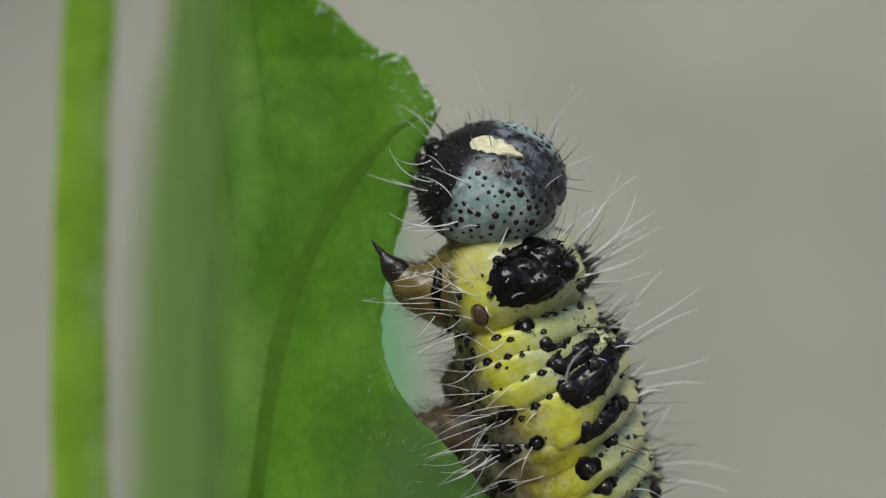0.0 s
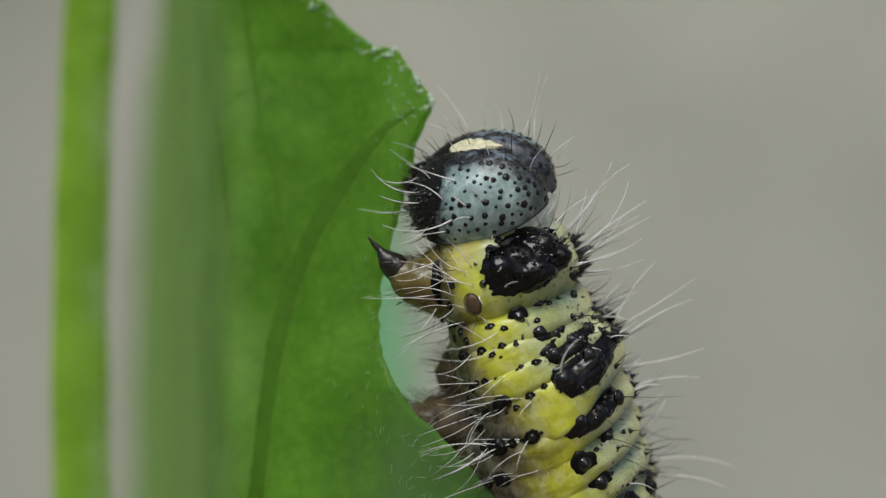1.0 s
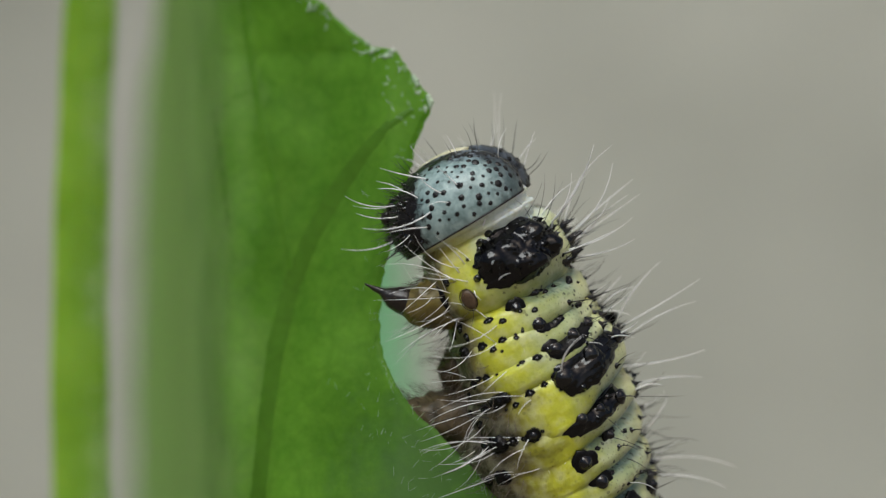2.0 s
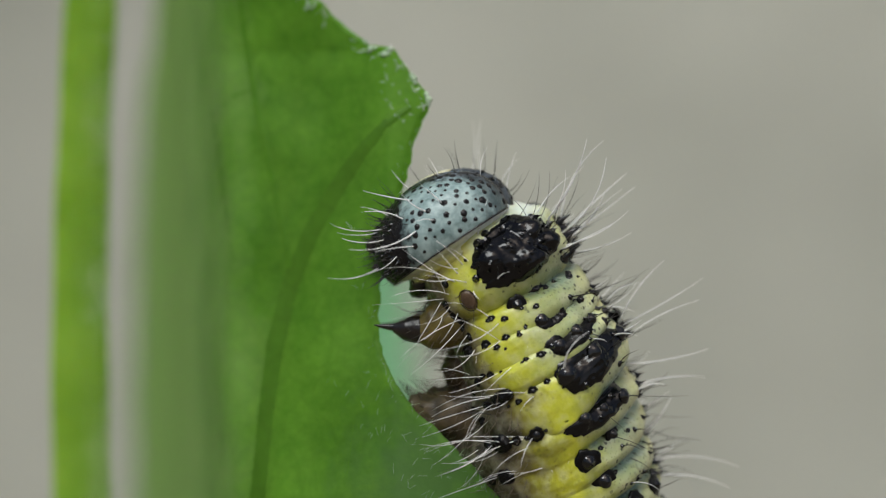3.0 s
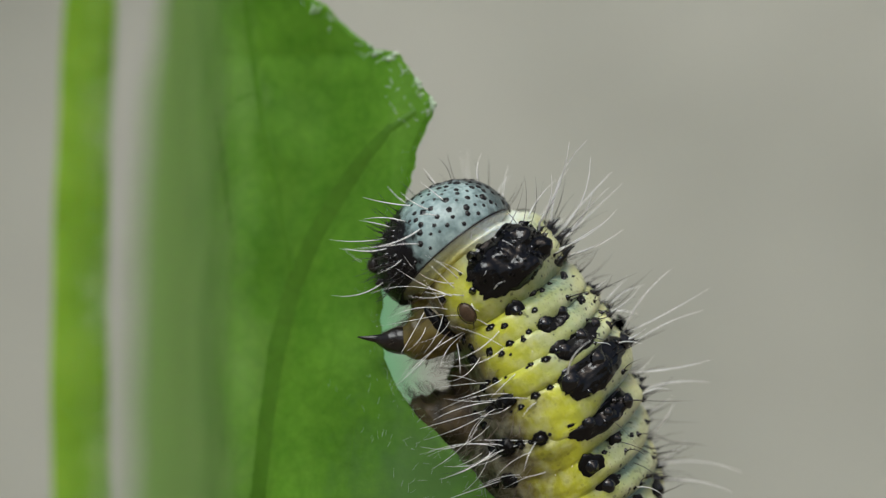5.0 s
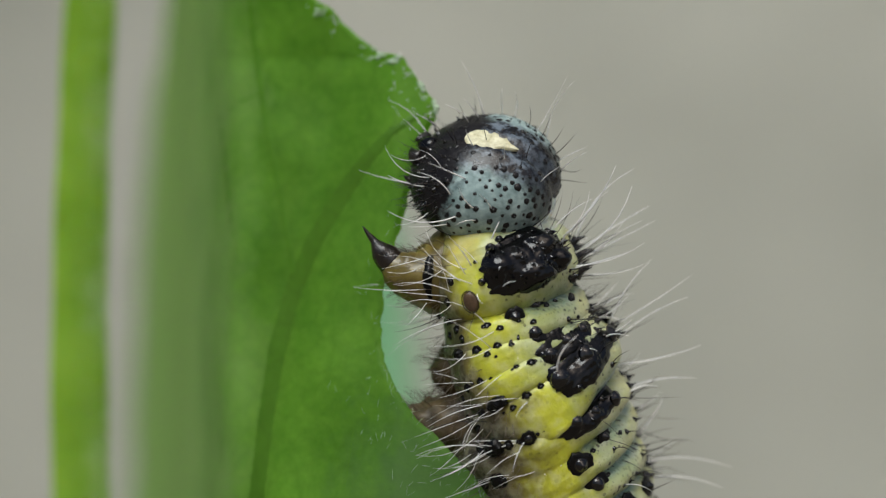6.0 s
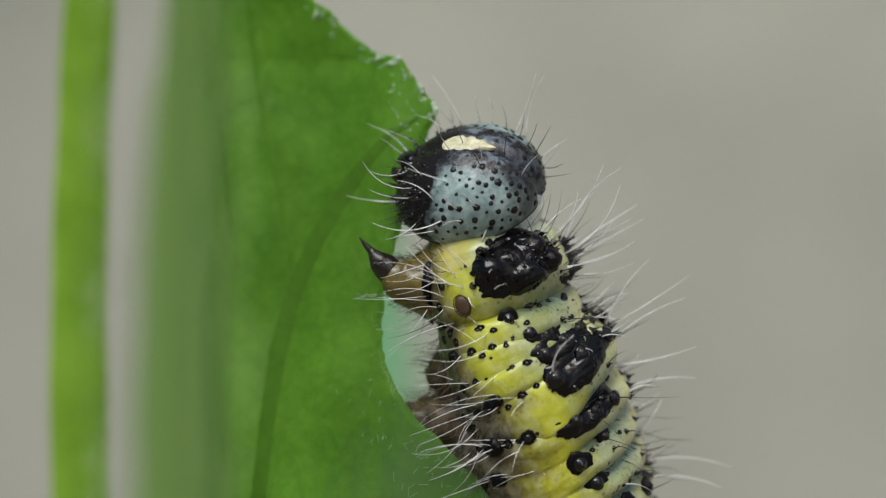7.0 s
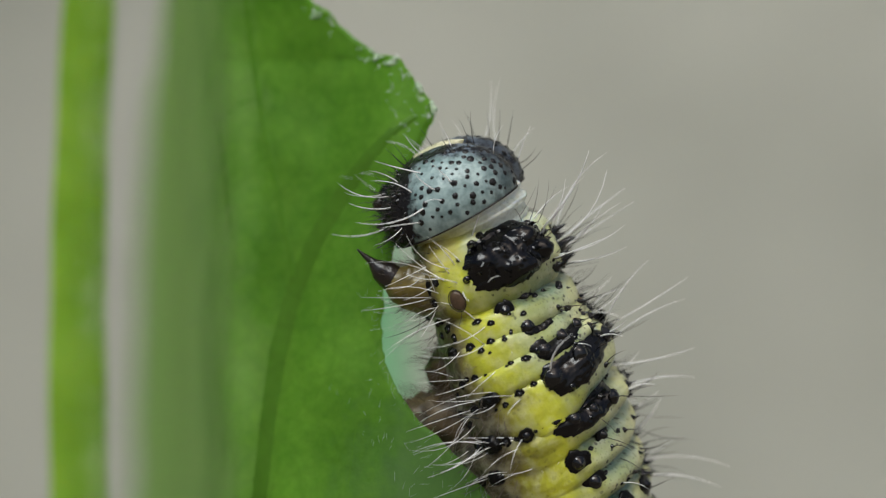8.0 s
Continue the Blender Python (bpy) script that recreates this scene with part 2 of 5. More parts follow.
def mat_neck():
    """Folded skin behind the head: pale near the capsule and on the back, yellow below and towards the body."""
    b = Nodes("neck_membrane")
    v = b.coords()
    s = b.put("ShaderNodeSeparateXYZ", Vector=v)
    n, fine = b.noise(v, 34, 4), b.noise(v, 9, 4)
    wob = b.math("MULTIPLY", b.math("SUBTRACT", n, 0.5), 0.4)
    hind = b.math("ADD", b.math("DIVIDE", s.outputs[2], -100 * K), wob)
    back = b.math("ADD", b.math("DIVIDE", s.outputs[0], 130 * K), wob)
    col = b.ramp(hind, [(0.28, (0.56, 0.60, 0.44)), (0.42, (0.58, 0.58, 0.26)), (0.58, (0.56, 0.52, 0.08)), (0.95, (0.42, 0.37, 0.03))])
    col = b.mix(b.ramp(back, [(0.05, (0, 0, 0)), (0.55, (1, 1, 1))]), col, (0.66, 0.72, 0.66))
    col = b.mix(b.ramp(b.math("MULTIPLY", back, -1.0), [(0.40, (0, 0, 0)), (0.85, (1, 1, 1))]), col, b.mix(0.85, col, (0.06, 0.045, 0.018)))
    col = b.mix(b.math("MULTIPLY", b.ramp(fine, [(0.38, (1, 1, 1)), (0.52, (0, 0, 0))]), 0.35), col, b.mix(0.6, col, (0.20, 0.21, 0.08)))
    fold = b.math("SINE", b.math("MULTIPLY_ADD", s.outputs[2], 2 * math.pi / (15 * K), b.math("MULTIPLY", n, 8)))
    b.bump(b.math("ADD", fine, b.math("MULTIPLY", fold, 0.55)), 2.4, 0.8)
    return b.set(Base_Color=col, Roughness=b.math("MULTIPLY_ADD", fine, 0.3, 0.25), Subsurface_Weight=0.4, Subsurface_Radius=(12 * K, 10 * K, 5 * K), Subsurface_Scale=1.0)


COLLAR_SKIN = mat_collar()
GRAIN = mat_plain("dark_grain", (0.003, 0.003, 0.003), (0.010, 0.008, 0.008), 20000, 0.3, 0.5, 0.35)
CREAM = mat_plain("cream_plate", (0.42, 0.39, 0.22), (0.74, 0.71, 0.50), 11, 0.4, 4)
NECK = mat_neck()
BROWN = mat_plain("brown_leg_skin", (0.03, 0.022, 0.012), (0.14, 0.10, 0.048), 34, 0.45, 7, 0.4, 0.2)
AMBER = mat_plain("amber_leg_skin", (0.075, 0.055, 0.012), (0.19, 0.145, 0.032), 30, 0.32, 4, 0.5, 0.5)
CLAW = mat_plain("dark_claw", (0.004, 0.003, 0.002), (0.018, 0.011, 0.007), 14, 0.28, 4)
DISC = mat_plain("spiracle_plate", (0.055, 0.032, 0.016), (0.11, 0.066, 0.036), 9, 0.4, 3)
WHITE_HAIR = mat_hair("white_bristle", (0.99, 0.99, 0.97), 0.3, 0.15)
BROWN_HAIR = mat_hair("brown_down", (0.10, 0.075, 0.05), 0.5)
DARK_HAIR = mat_hair("dark_bristle", (0.03, 0.026, 0.024), 0.35)
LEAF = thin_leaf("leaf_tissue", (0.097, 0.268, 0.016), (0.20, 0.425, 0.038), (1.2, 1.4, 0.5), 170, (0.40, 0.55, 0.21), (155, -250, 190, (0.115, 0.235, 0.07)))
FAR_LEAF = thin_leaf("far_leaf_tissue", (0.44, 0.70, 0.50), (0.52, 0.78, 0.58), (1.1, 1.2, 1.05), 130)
VEIN = thin_leaf("leaf_vein", (0.118, 0.305, 0.018), (0.158, 0.375, 0.028), (1.18, 1.35, 0.52), 60)
CUT = mat_plain("bitten_margin", (0.26, 0.42, 0.22), (0.50, 0.62, 0.44), 14, 0.5, 3)
MIDRIB = thin_leaf("leaf_midrib", (0.105, 0.258, 0.016), (0.132, 0.315, 0.024), (1.05, 1.2, 0.52), 60)
STEM = mat_plain("stem_skin", (0.15, 0.31, 0.010), (0.23, 0.41, 0.035), 90, 0.5, 5, 0.3, 0.85, 70)
DOWN = mat_hair("plant_down", (0.90, 0.93, 0.88), 0.5)
STEM_DOWN = mat_hair("stem_hair", (0.62, 0.78, 0.45), 0.5)
LEAF_DOWN = mat_hair("leaf_hair", (0.42, 0.58, 0.36), 0.5)


def mat_ground(name, low, high, metres, drift=(0.0, 0.0)):
    """Mottled ground or wall; drift: how its tone changes for each metre across and up."""
    b = Nodes(name)
    v = b.coords()
    n = b.math("ADD", b.math("MULTIPLY", b.noise(v, metres / K, 3), 0.6), b.math("MULTIPLY", b.noise(v, metres / 2.6 / K, 2), 0.4))
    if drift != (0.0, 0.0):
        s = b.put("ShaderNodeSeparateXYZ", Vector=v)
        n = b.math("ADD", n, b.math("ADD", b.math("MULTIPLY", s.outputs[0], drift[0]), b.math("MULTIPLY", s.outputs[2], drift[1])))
    b.bump(b.noise(v, metres / 12 / K, 5), 300, 0.5)
    return b.set(Base_Color=b.ramp(n, [(0.3, low), (0.7, high)]), Roughness=0.9, Specular_IOR_Level=0.2)


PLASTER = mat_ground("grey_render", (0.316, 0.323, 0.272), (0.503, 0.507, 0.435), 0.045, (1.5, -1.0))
SOIL = mat_ground("dry_soil", (0.16, 0.13, 0.10), (0.26, 0.22, 0.17), 0.05)


# ---------------------------------------------------------------- mesh helpers
def part(name, bm, material, parent=None, label="", m=None, smooth=True):
    """Links a bmesh as one mesh object under a thing or a part."""
    me = bpy.data.meshes.new(name)
    if smooth:
        for f in bm.faces:
            f.smooth = True
    bm.to_mesh(me)
    bm.free()
    me.materials.append(material)
    return share(name, me, parent, label, m)


def share(name, me, parent=None, label="", m=None):
    ob = new(name, me)
    if parent is not None:
        ob.parent = parent
    if m is not None:
        ob.matrix_basis = m
    if label:
        tagged(ob, label)
    return ob


def lathe(profile, sides, shape=None, caps=True):
    """A bmesh of rings along local z; profile holds (z, radius). shape(z, angle, radius) gives a vertex."""
    bm = bmesh.new()
    loops = []
    for z, r in profile:
        row = []
        for i in range(sides):
            a = 2 * math.pi * i / sides
            co = shape(z, a, r) if shape else Vector((r * math.cos(a), r * math.sin(a), z))
            row.append(bm.verts.new(co))
        loops.append(row)
    for lo, hi in zip(loops, loops[1:]):
        for i in range(sides):
            bm.faces.new((lo[i], lo[(i + 1) % sides], hi[(i + 1) % sides], hi[i]))
    if caps:
        bm.faces.new(tuple(reversed(loops[0])))
        bm.faces.new(tuple(loops[-1]))
    return bm


def tube(bm, points, radii, sides=5, wob=0.0):
    """Adds a tube along points to bm, closed at both ends; wob: how uneven it is."""
    if wob:
        fine = [(points[i].lerp(points[i + 1], k / 4), radii[i] + (radii[i + 1] - radii[i]) * k / 4) for i in range(len(points) - 1) for k in range(4)]
        fine.append((points[-1], radii[-1]))
        points = [p for p, _ in fine]
        radii = [r for _, r in fine]
    loops, q = [], None
    for i, pt in enumerate(points):
        way = (points[min(i + 1, len(points) - 1)] - points[max(i - 1, 0)]).normalized()
        q = way.to_track_quat("Z", "Y") if q is None else (q @ Vector((0, 0, 1))).rotation_difference(way) @ q
        row = []
        for k in range(sides):
            off = q @ Vector((radii[i] * math.cos(2 * math.pi * k / sides), radii[i] * math.sin(2 * math.pi * k / sides), 0))
            off *= 1 + wob * (noise.noise((pt + off) / K / 22) + 0.25 * noise.noise((pt + off) / K / 9)) if wob else 1
            row.append(bm.verts.new(pt + off))
        loops.append(row)
    for lo, hi in zip(loops, loops[1:]):
        for k in range(sides):
            bm.faces.new((lo[k], lo[(k + 1) % sides], hi[(k + 1) % sides], hi[k]))
    bm.faces.new(tuple(reversed(loops[0])))
    bm.faces.new(tuple(loops[-1]))


def bend(a, b, side, n=6):
    """Points from a to b, bowed sideways."""
    return [a.lerp(b, i / n) + side * (4 * (i / n) * (1 - i / n)) for i in range(n + 1)]


def smoothstep(a, b, x):
    t = min(1, max(0, (x - a) / (b - a)))
    return t * t * (3 - 2 * t)


def along(table, v):
    """Piecewise linear look-up in ((v, value), ...)."""
    for (a, p), (b, q) in zip(table, table[1:]):
        if v <= b:
            return p + (q - p) * min(1, max(0, (v - a) / (b - a)))
    return table[-1][1]


# ---------------------------------------------------------------- setting
def sheet(name, corners, thick, material, label):
    bm = bmesh.new()
    lo = [bm.verts.new(c) for c in corners]
    face = bm.faces.new(lo)
    bm.normal_update()
    ext = bmesh.ops.extrude_face_region(bm, geom=[face])
    for g in ext["geom"]:
        if isinstance(g, bmesh.types.BMVert):
            g.co -= face.normal * thick
    bmesh.ops.recalc_face_normals(bm, faces=bm.faces)
    ob = part(name, bm, material, smooth=False)
    return tagged(ob, label, name.split("_")[0], kind="structure")


GROUND_Z = -0.16
sheet("ground", [(-60, -60, GROUND_Z), (60, -60, GROUND_Z), (60, 60, GROUND_Z), (-60, 60, GROUND_Z)], 0.1, SOIL, "bare dry brownish soil around the plant")
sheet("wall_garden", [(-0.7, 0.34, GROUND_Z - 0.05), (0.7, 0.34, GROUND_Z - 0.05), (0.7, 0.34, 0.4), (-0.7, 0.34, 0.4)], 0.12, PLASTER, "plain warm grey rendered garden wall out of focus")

# ---------------------------------------------------------------- plant
plant_base = spot(60, 441, 1100)
plant_base.z = GROUND_Z
plant = tagged(new("plant"), "green leafy plant with a hairy stem and a bitten leaf", "plant")
plant.location = plant_base


def in_plant(p):
    return p - plant_base


STEM_D = 600


def stem_mid(y):
    """Centre line of the stem in the grid."""
    t = (y - 441) / 441
    return 141.5 - 8.5 * t + 10 * t * t if abs(t) < 1.6 else 141.5 - 8.5 * t + 25.6


def build_stem():
    bm = bmesh.new()
    ys = [-900, -500] + list(range(-250, 1200, 60)) + [1600, 3000, 8000, int(441 - GROUND_Z / K) + 60]
    pts = []
    for y in ys:
        f = smoothstep(1600, 13000, y)
        pts.append(in_plant(spot(stem_mid(min(y, 1500)) * (1 - f) + 60 * f, y, STEM_D + 540 * f)))
    radii = [(46 + 6 * smoothstep(0, 900, y) + 9 * smoothstep(900, 9000, y) + 1.2 * math.sin(y * 0.021)) * K * (1 + STEM_D / FAR) for y in ys]
    tube(bm, pts, radii, 40)
    mid = in_plant(spot(0, 0, STEM_D)).y

    def flatten(bm):
        """The stem is broader than deep."""
        for v in bm.verts:
            if v.co.z > in_plant(spot(0, 1500)).z:
                v.co.y = mid + (v.co.y - mid) * 0.35

    flatten(bm)
    stem = part("stem", bm, STEM, plant, "pale green downy stem")
    rng = random.Random(5)
    bm = bmesh.new()
    knots = [rng.uniform(-40, 930) for _ in range(26)]
    for i in range(1500):
        y = rng.uniform(-40, 930) if i % 8 else rng.gauss(rng.choice(knots), 12)
        a = rng.gauss(-0.82, 0.36)
        r = (46 + 6 * smoothstep(0, 900, y)) * K * (1 + STEM_D / FAR)
        out = Vector((math.cos(a), math.sin(a), 0))
        base = in_plant(spot(stem_mid(y), y, STEM_D)) + out * r * 0.98
        tip = base + out * rng.uniform(1, 5) * K + Vector((rng.uniform(-6, 3) * K, 0, rng.uniform(-10, 10) * K))
        tube(bm, bend(base, tip, Vector((0, 0, -3 * K)), 2), [0.85 * K, 0.7 * K, 0.35 * K], 3)
    flatten(bm)
    tagged(part("stem_down", bm, STEM_DOWN, stem, "fine pale stem hairs"), kind="stuff")
    return stem


stem = build_stem()

# leaf: outline of its bitten margin and of the far, rolled-back margin
RIGHT = ((-420, 330), (-300, 402), (-160, 468), (0, 566), (14, 592), (40, 612), (72, 650), (92, 676), (90, 706), (104, 722), (135, 738), (160, 757), (186, 777), (205, 776),
         (224, 766), (250, 752), (300, 738), (345, 727), (390, 714), (440, 699), (480, 688), (520, 680), (570, 675), (610, 676), (640, 682), (664, 691), (690, 704), (715, 720),
         (745, 743), (770, 770), (800, 800), (830, 828), (860, 850), (900, 885), (980, 930), (1080, 950), (1300, 900), (1600, 700), (1900, 420), (2050, 300))
LEFT = ((-420, 322), (-300, 316), (0, 303), (200, 268), (440, 246), (700, 234), (1200, 222), (1700, 225), (2050, 288))


def leaf_depth(x, y):
    """How far the blade lies behind the plane of the caterpillar."""
    edge = 60 - 0.19 * (min(max(y, 100), 1000) - 150) + 100 * smoothstep(900, 1900, y)
    lean = max(0, 700 - x)
    back = 0.42 * lean + 2300 * smoothstep(440, 205, x) ** 1.7
    fold = 26 * math.exp(-((x - (640 - 0.25 * y)) / 60) ** 2)
    return edge + back * (1 - 0.2 * smoothstep(900, 2000, y)) + fold + 7 * noise.noise(Vector((x / 120, y / 150, 3)))


LEAF_ROOT = spot(600, 600, 50)


def in_leaf(x, y, d=0.0):
    return spot(x, y, leaf_depth(x, y) + d) - LEAF_ROOT


def build_leaf():
    n_u = 72
    ys = [-420, -380, -340, -300, -260, -220, -180, -140, -100, -60, -30] + [6 * i for i in range(0, 160)] + [960 + 40 * i for i in range(28)]
    bm = bmesh.new()
    front, rear = [], []
    for y in ys:
        xl, xr = along(LEFT, y), along(RIGHT, y)
        jag = noise.noise(Vector((1.7, y / 9, 0.3))) * 3.0 + noise.noise(Vector((4.1, y / 26, 0.9))) * 4.0
        xr += jag * smoothstep(-60, 40, y)
        xl += 6 * noise.noise(Vector((8.1, y / 60, 0.2)))
        fr, re = [], []
        for i in range(n_u + 1):
            u = i / n_u
            u = 1 - (1 - u) ** 1.6
            x = xl + (xr - xl) * u
            th = 9 * smoothstep(0, 0.03, 1 - u) + 2.0
            fr.append(bm.verts.new(in_leaf(x, y, -th / 2)))
            re.append(bm.verts.new(in_leaf(x, y, th / 2)))
        front.append(fr)
        rear.append(re)
    for a, b in zip(range(len(ys) - 1), range(1, len(ys))):
        for i in range(n_u):
            bm.faces.new((front[a][i], front[b][i], front[b][i + 1], front[a][i + 1]))
            bm.faces.new((rear[a][i + 1], rear[b][i + 1], rear[b][i], rear[a][i]))
        bm.faces.new((front[a][n_u], front[b][n_u], rear[b][n_u], rear[a][n_u]))
        bm.faces.new((front[b][0], front[a][0], rear[a][0], rear[b][0]))
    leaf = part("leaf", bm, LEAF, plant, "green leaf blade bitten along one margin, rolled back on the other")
    return leaf


leaf = build_leaf()


def vein(points, wide, proud=1.6, material=None, fade=8):
    """A vein that stands a little proud of the blade, flattened into it."""
    fine = []
    for (x0, y0), (x1, y1) in zip(points, points[1:]):
        n = max(2, int(math.hypot(x1 - x0, y1 - y0) / 18))
        fine += [(x0 + (x1 - x0) * i / n, y0 + (y1 - y0) * i / n) for i in range(n)]
    fine.append(points[-1])
    bm = bmesh.new()
    rows = []
    for i, (x, y) in enumerate(fine):
        xa, ya = fine[max(i - 1, 0)]
        xb, yb = fine[min(i + 1, len(fine) - 1)]
        nx, ny = -(yb - ya), xb - xa
        ln = math.hypot(nx, ny)
        w = wide * (1 - 0.15 * abs(1 - 2 * i / len(fine))) * (1 + 0.15 * noise.noise(Vector((x / 20, y / 20, 7))))
        w *= math.sqrt(min(1, (len(fine) - i) / fade)) if fade else 1
        row = []
        for s in (-1, -0.7, -0.35, 0, 0.35, 0.7, 1):
            px, py = x + nx / ln * w * s, y + ny / ln * w * s
            row.append(bm.verts.new(in_leaf(px, py, -5.0 - proud * (1 - s * s) + 1.5 * abs(s))))
        rows.append(row)
    for a, b in zip(rows, rows[1:]):
        for k in range(6):
            bm.faces.new((a[k], b[k], b[k + 1], a[k + 1]))
    bmesh.ops.recalc_face_normals(bm, faces=bm.faces)
    return part("vein", bm, material or VEIN, leaf)


vein([(430, 1000), (452, 882), (470, 740), (490, 620), (520, 510), (560, 420), (612, 335), (655, 276), (700, 228), (742, 202)], 25, 2.4, material=MIDRIB)
vein([(525, 500), (508, 400), (490, 300), (470, 190), (452, 60), (440, -60)], 13)
vein([(610, 860), (625, 760), (650, 660), (668, 600)], 7, 0.6)
vein([(480, 680), (440, 560), (415, 420), (398, 260), (392, 205)], 6, 0.2)
vein([(520, 930), (600, 893), (690, 862), (780, 842)], 15, 0.3, material=MIDRIB)
vein([(392, 205), (430, 175), (470, 160)], 7)


def leaf_down(stretches, thick, material, label, seed):
    """Short pale hairs along the bitten margin."""
    rng = random.Random(seed)
    bm = bmesh.new()
    for lo, hi, count, reach in stretches:
        for i in range(count):
            y = rng.uniform(lo, hi)
            x = along(RIGHT, y) - 3 - rng.random() ** 1.5 * reach
            a = rng.gauss(0.9, 0.5) if y > 690 else rng.uniform(0, 2 * math.pi)
            ln = rng.uniform(5, 16) + 8 * (y > 690)
            base = in_leaf(x, y, -4)
            tip = base + Vector((math.cos(a) * ln, -rng.uniform(1, 6), math.sin(a) * ln)) * K
            side = Vector((rng.uniform(-1, 1), 0, rng.uniform(-1, 1))) * K
            tube(bm, bend(base, tip, side, 3), [thick * K, 0.9 * thick * K, 0.7 * thick * K, 0.35 * thick * K], 3)
    tagged(part("leaf_down", bm, material, leaf, label), kind="stuff")


leaf_down(((640, 700, 14, 40), (690, 900, 90, 150), (230, 640, 30, 40)), 0.4, LEAF_DOWN, "fine pale hairs on the leaf surface", 11)
leaf_down(((0, 60, 16, 36), (80, 225, 48, 80)), 0.8, DOWN, "short white hairs at the tip of the leaf tooth", 12)


def bitten_margin():
    """Pale chewed tissue in crumbs at the tip of the tooth."""
    rng = random.Random(3)
    for cx, cy, n in ((678, 92, 7), (772, 190, 8), (570, 10, 4), (700, 100, 4), (752, 158, 4)):
        bm = bmesh.new()
        for i in range(n):
            y = cy + rng.uniform(-14, 14)
            x = min(along(RIGHT, y) - 1, cx + rng.uniform(-9, 9))
            start = len(bm.verts)
            bmesh.ops.create_icosphere(bm, subdivisions=1, radius=rng.uniform(3, 6) * K, matrix=Matrix.Translation(in_leaf(x, y, -5)))
            bm.verts.ensure_lookup_table()
            for v in bm.verts[start:]:
                v.co += Vector([rng.uniform(-1.8, 1.8) * K for _ in range(3)])
        part("chewed_crumb", bm, CUT, leaf, "pale chewed leaf tissue")


bitten_margin()


def petiole():
    a = in_leaf(288, 2040)
    b = spot(stem_mid(2300), 2500, STEM_D) - LEAF_ROOT
    bm = bmesh.new()
    tube(bm, bend(a, b, Vector((0.3, 0, -0.6)) * 200 * K, 10), [26 * K + 1.5 * K * i for i in range(11)], 12)
    part("petiole", bm, STEM, leaf, "short green leaf stalk")


petiole()


def far_leaf():
    """A second leaf of the plant, out of focus behind the first."""
    bm = bmesh.new()
    rows = []
    for i in range(41):
        t = i / 40
        y = 300 + 2000 * t
        half = 210 * math.sin(math.pi * min(1, (t + 0.06) / 1.06)) ** 0.6
        row = []
        for k in range(17):
            s = k / 8 - 1
            row.append(in_plant(spot(606 + s * half - 190 * t, y, 2700 - 160 * s * s + 40 * math.sin(5 * t))))
        rows.append(row)
    top = [[bm.verts.new(c) for c in row] for row in rows]
    low = [[bm.verts.new(c + Vector((0, 9 * K, 0))) for c in row] for row in rows]
    for a in range(40):
        for k in range(16):
            bm.faces.new((top[a][k], top[a + 1][k], top[a + 1][k + 1], top[a][k + 1]))
            bm.faces.new((low[a][k + 1], low[a + 1][k + 1], low[a + 1][k], low[a][k]))
        for k in (0, 16):
            bm.faces.new((top[a][k], top[a + 1][k], low[a + 1][k], low[a][k]))
    bmesh.ops.recalc_face_normals(bm, faces=bm.faces)
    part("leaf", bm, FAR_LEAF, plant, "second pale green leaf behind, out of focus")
    bm = bmesh.new()
    tube(bm, bend(rows[40][8] + Vector((0, 0, 30 * K)), in_plant(spot(stem_mid(2600), 3000, STEM_D + 40)), Vector((0.2, 0, -0.5)) * 300 * K, 8), [30 * K] * 9, 10)
    part("petiole", bm, STEM, plant, "green stalk of the far leaf")


far_leaf()

# ---------------------------------------------------------------- caterpillar
cat_base = spot(1010, 895)
caterpillar = tagged(new("caterpillar"), "yellow and black spotted hairy caterpillar eating the leaf margin", "caterpillar")
caterpillar.location = cat_base
TO_CAT = Matrix.Translation(-cat_base)
ROLL = 8.0


def ring_pose(x, y, up, d=0.0, pitch=16.0, roll=ROLL):
    """Frame of a body ring: local x to the back, z to the head, rolled and pitched a little towards the viewer."""
    return Matrix.Translation(spot(x, y, d)) @ pose(0, 0, 0, 0, -up, 0) @ pose(0, 0, 0, pitch, 0, 0) @ pose(0, 0, 0, 0, 0, -roll)


def plump(a, along_body, slim=False):
    """Swelling of the skin at an angle from the back and a length along the body."""
    n = Vector((math.cos(a) * 2.2, math.sin(a) * 2.2, along_body / 60))
    big = 0.030 * noise.noise(n) + 0.009 * noise.noise(n * 3.1) + 0.004 * noise.noise(Vector((math.cos(a) * 5, math.sin(a) * 5, along_body / 7)))
    soft = 0.022 * noise.noise(Vector((math.cos(a) * 3.4, math.sin(a) * 3.4, along_body / 38 + 5)))
    turn = abs((a + math.pi) % (2 * math.pi) - math.pi)
    lobe = 0.045 * math.exp(-((turn - 1.6) / 0.36) ** 2)
    belly = (-0.18 if slim else -0.02) * smoothstep(2.0, 2.9, turn)
    return 1 + big + soft + lobe + belly


def crease(a, v, flank):
    """Depth of the fold between two rings: full on the back, a share of it on the flank."""
    turn = abs((a + math.pi) % (2 * math.pi) - math.pi)
    deep = 1 - (1 - flank) * smoothstep(0.8, 1.45, turn)
    return deep * (0.085 * v ** 2 + 0.055 * v ** 5)


def mark(me, rows):
    """Writes the turn from the back (0 to 1) and the phase within the ring on each vertex."""
    for name, k in (("turn", 0), ("phase", 1)):
        me.attributes.new(name, "FLOAT", "POINT").data.foreach_set("value", [r[k] for r in rows])


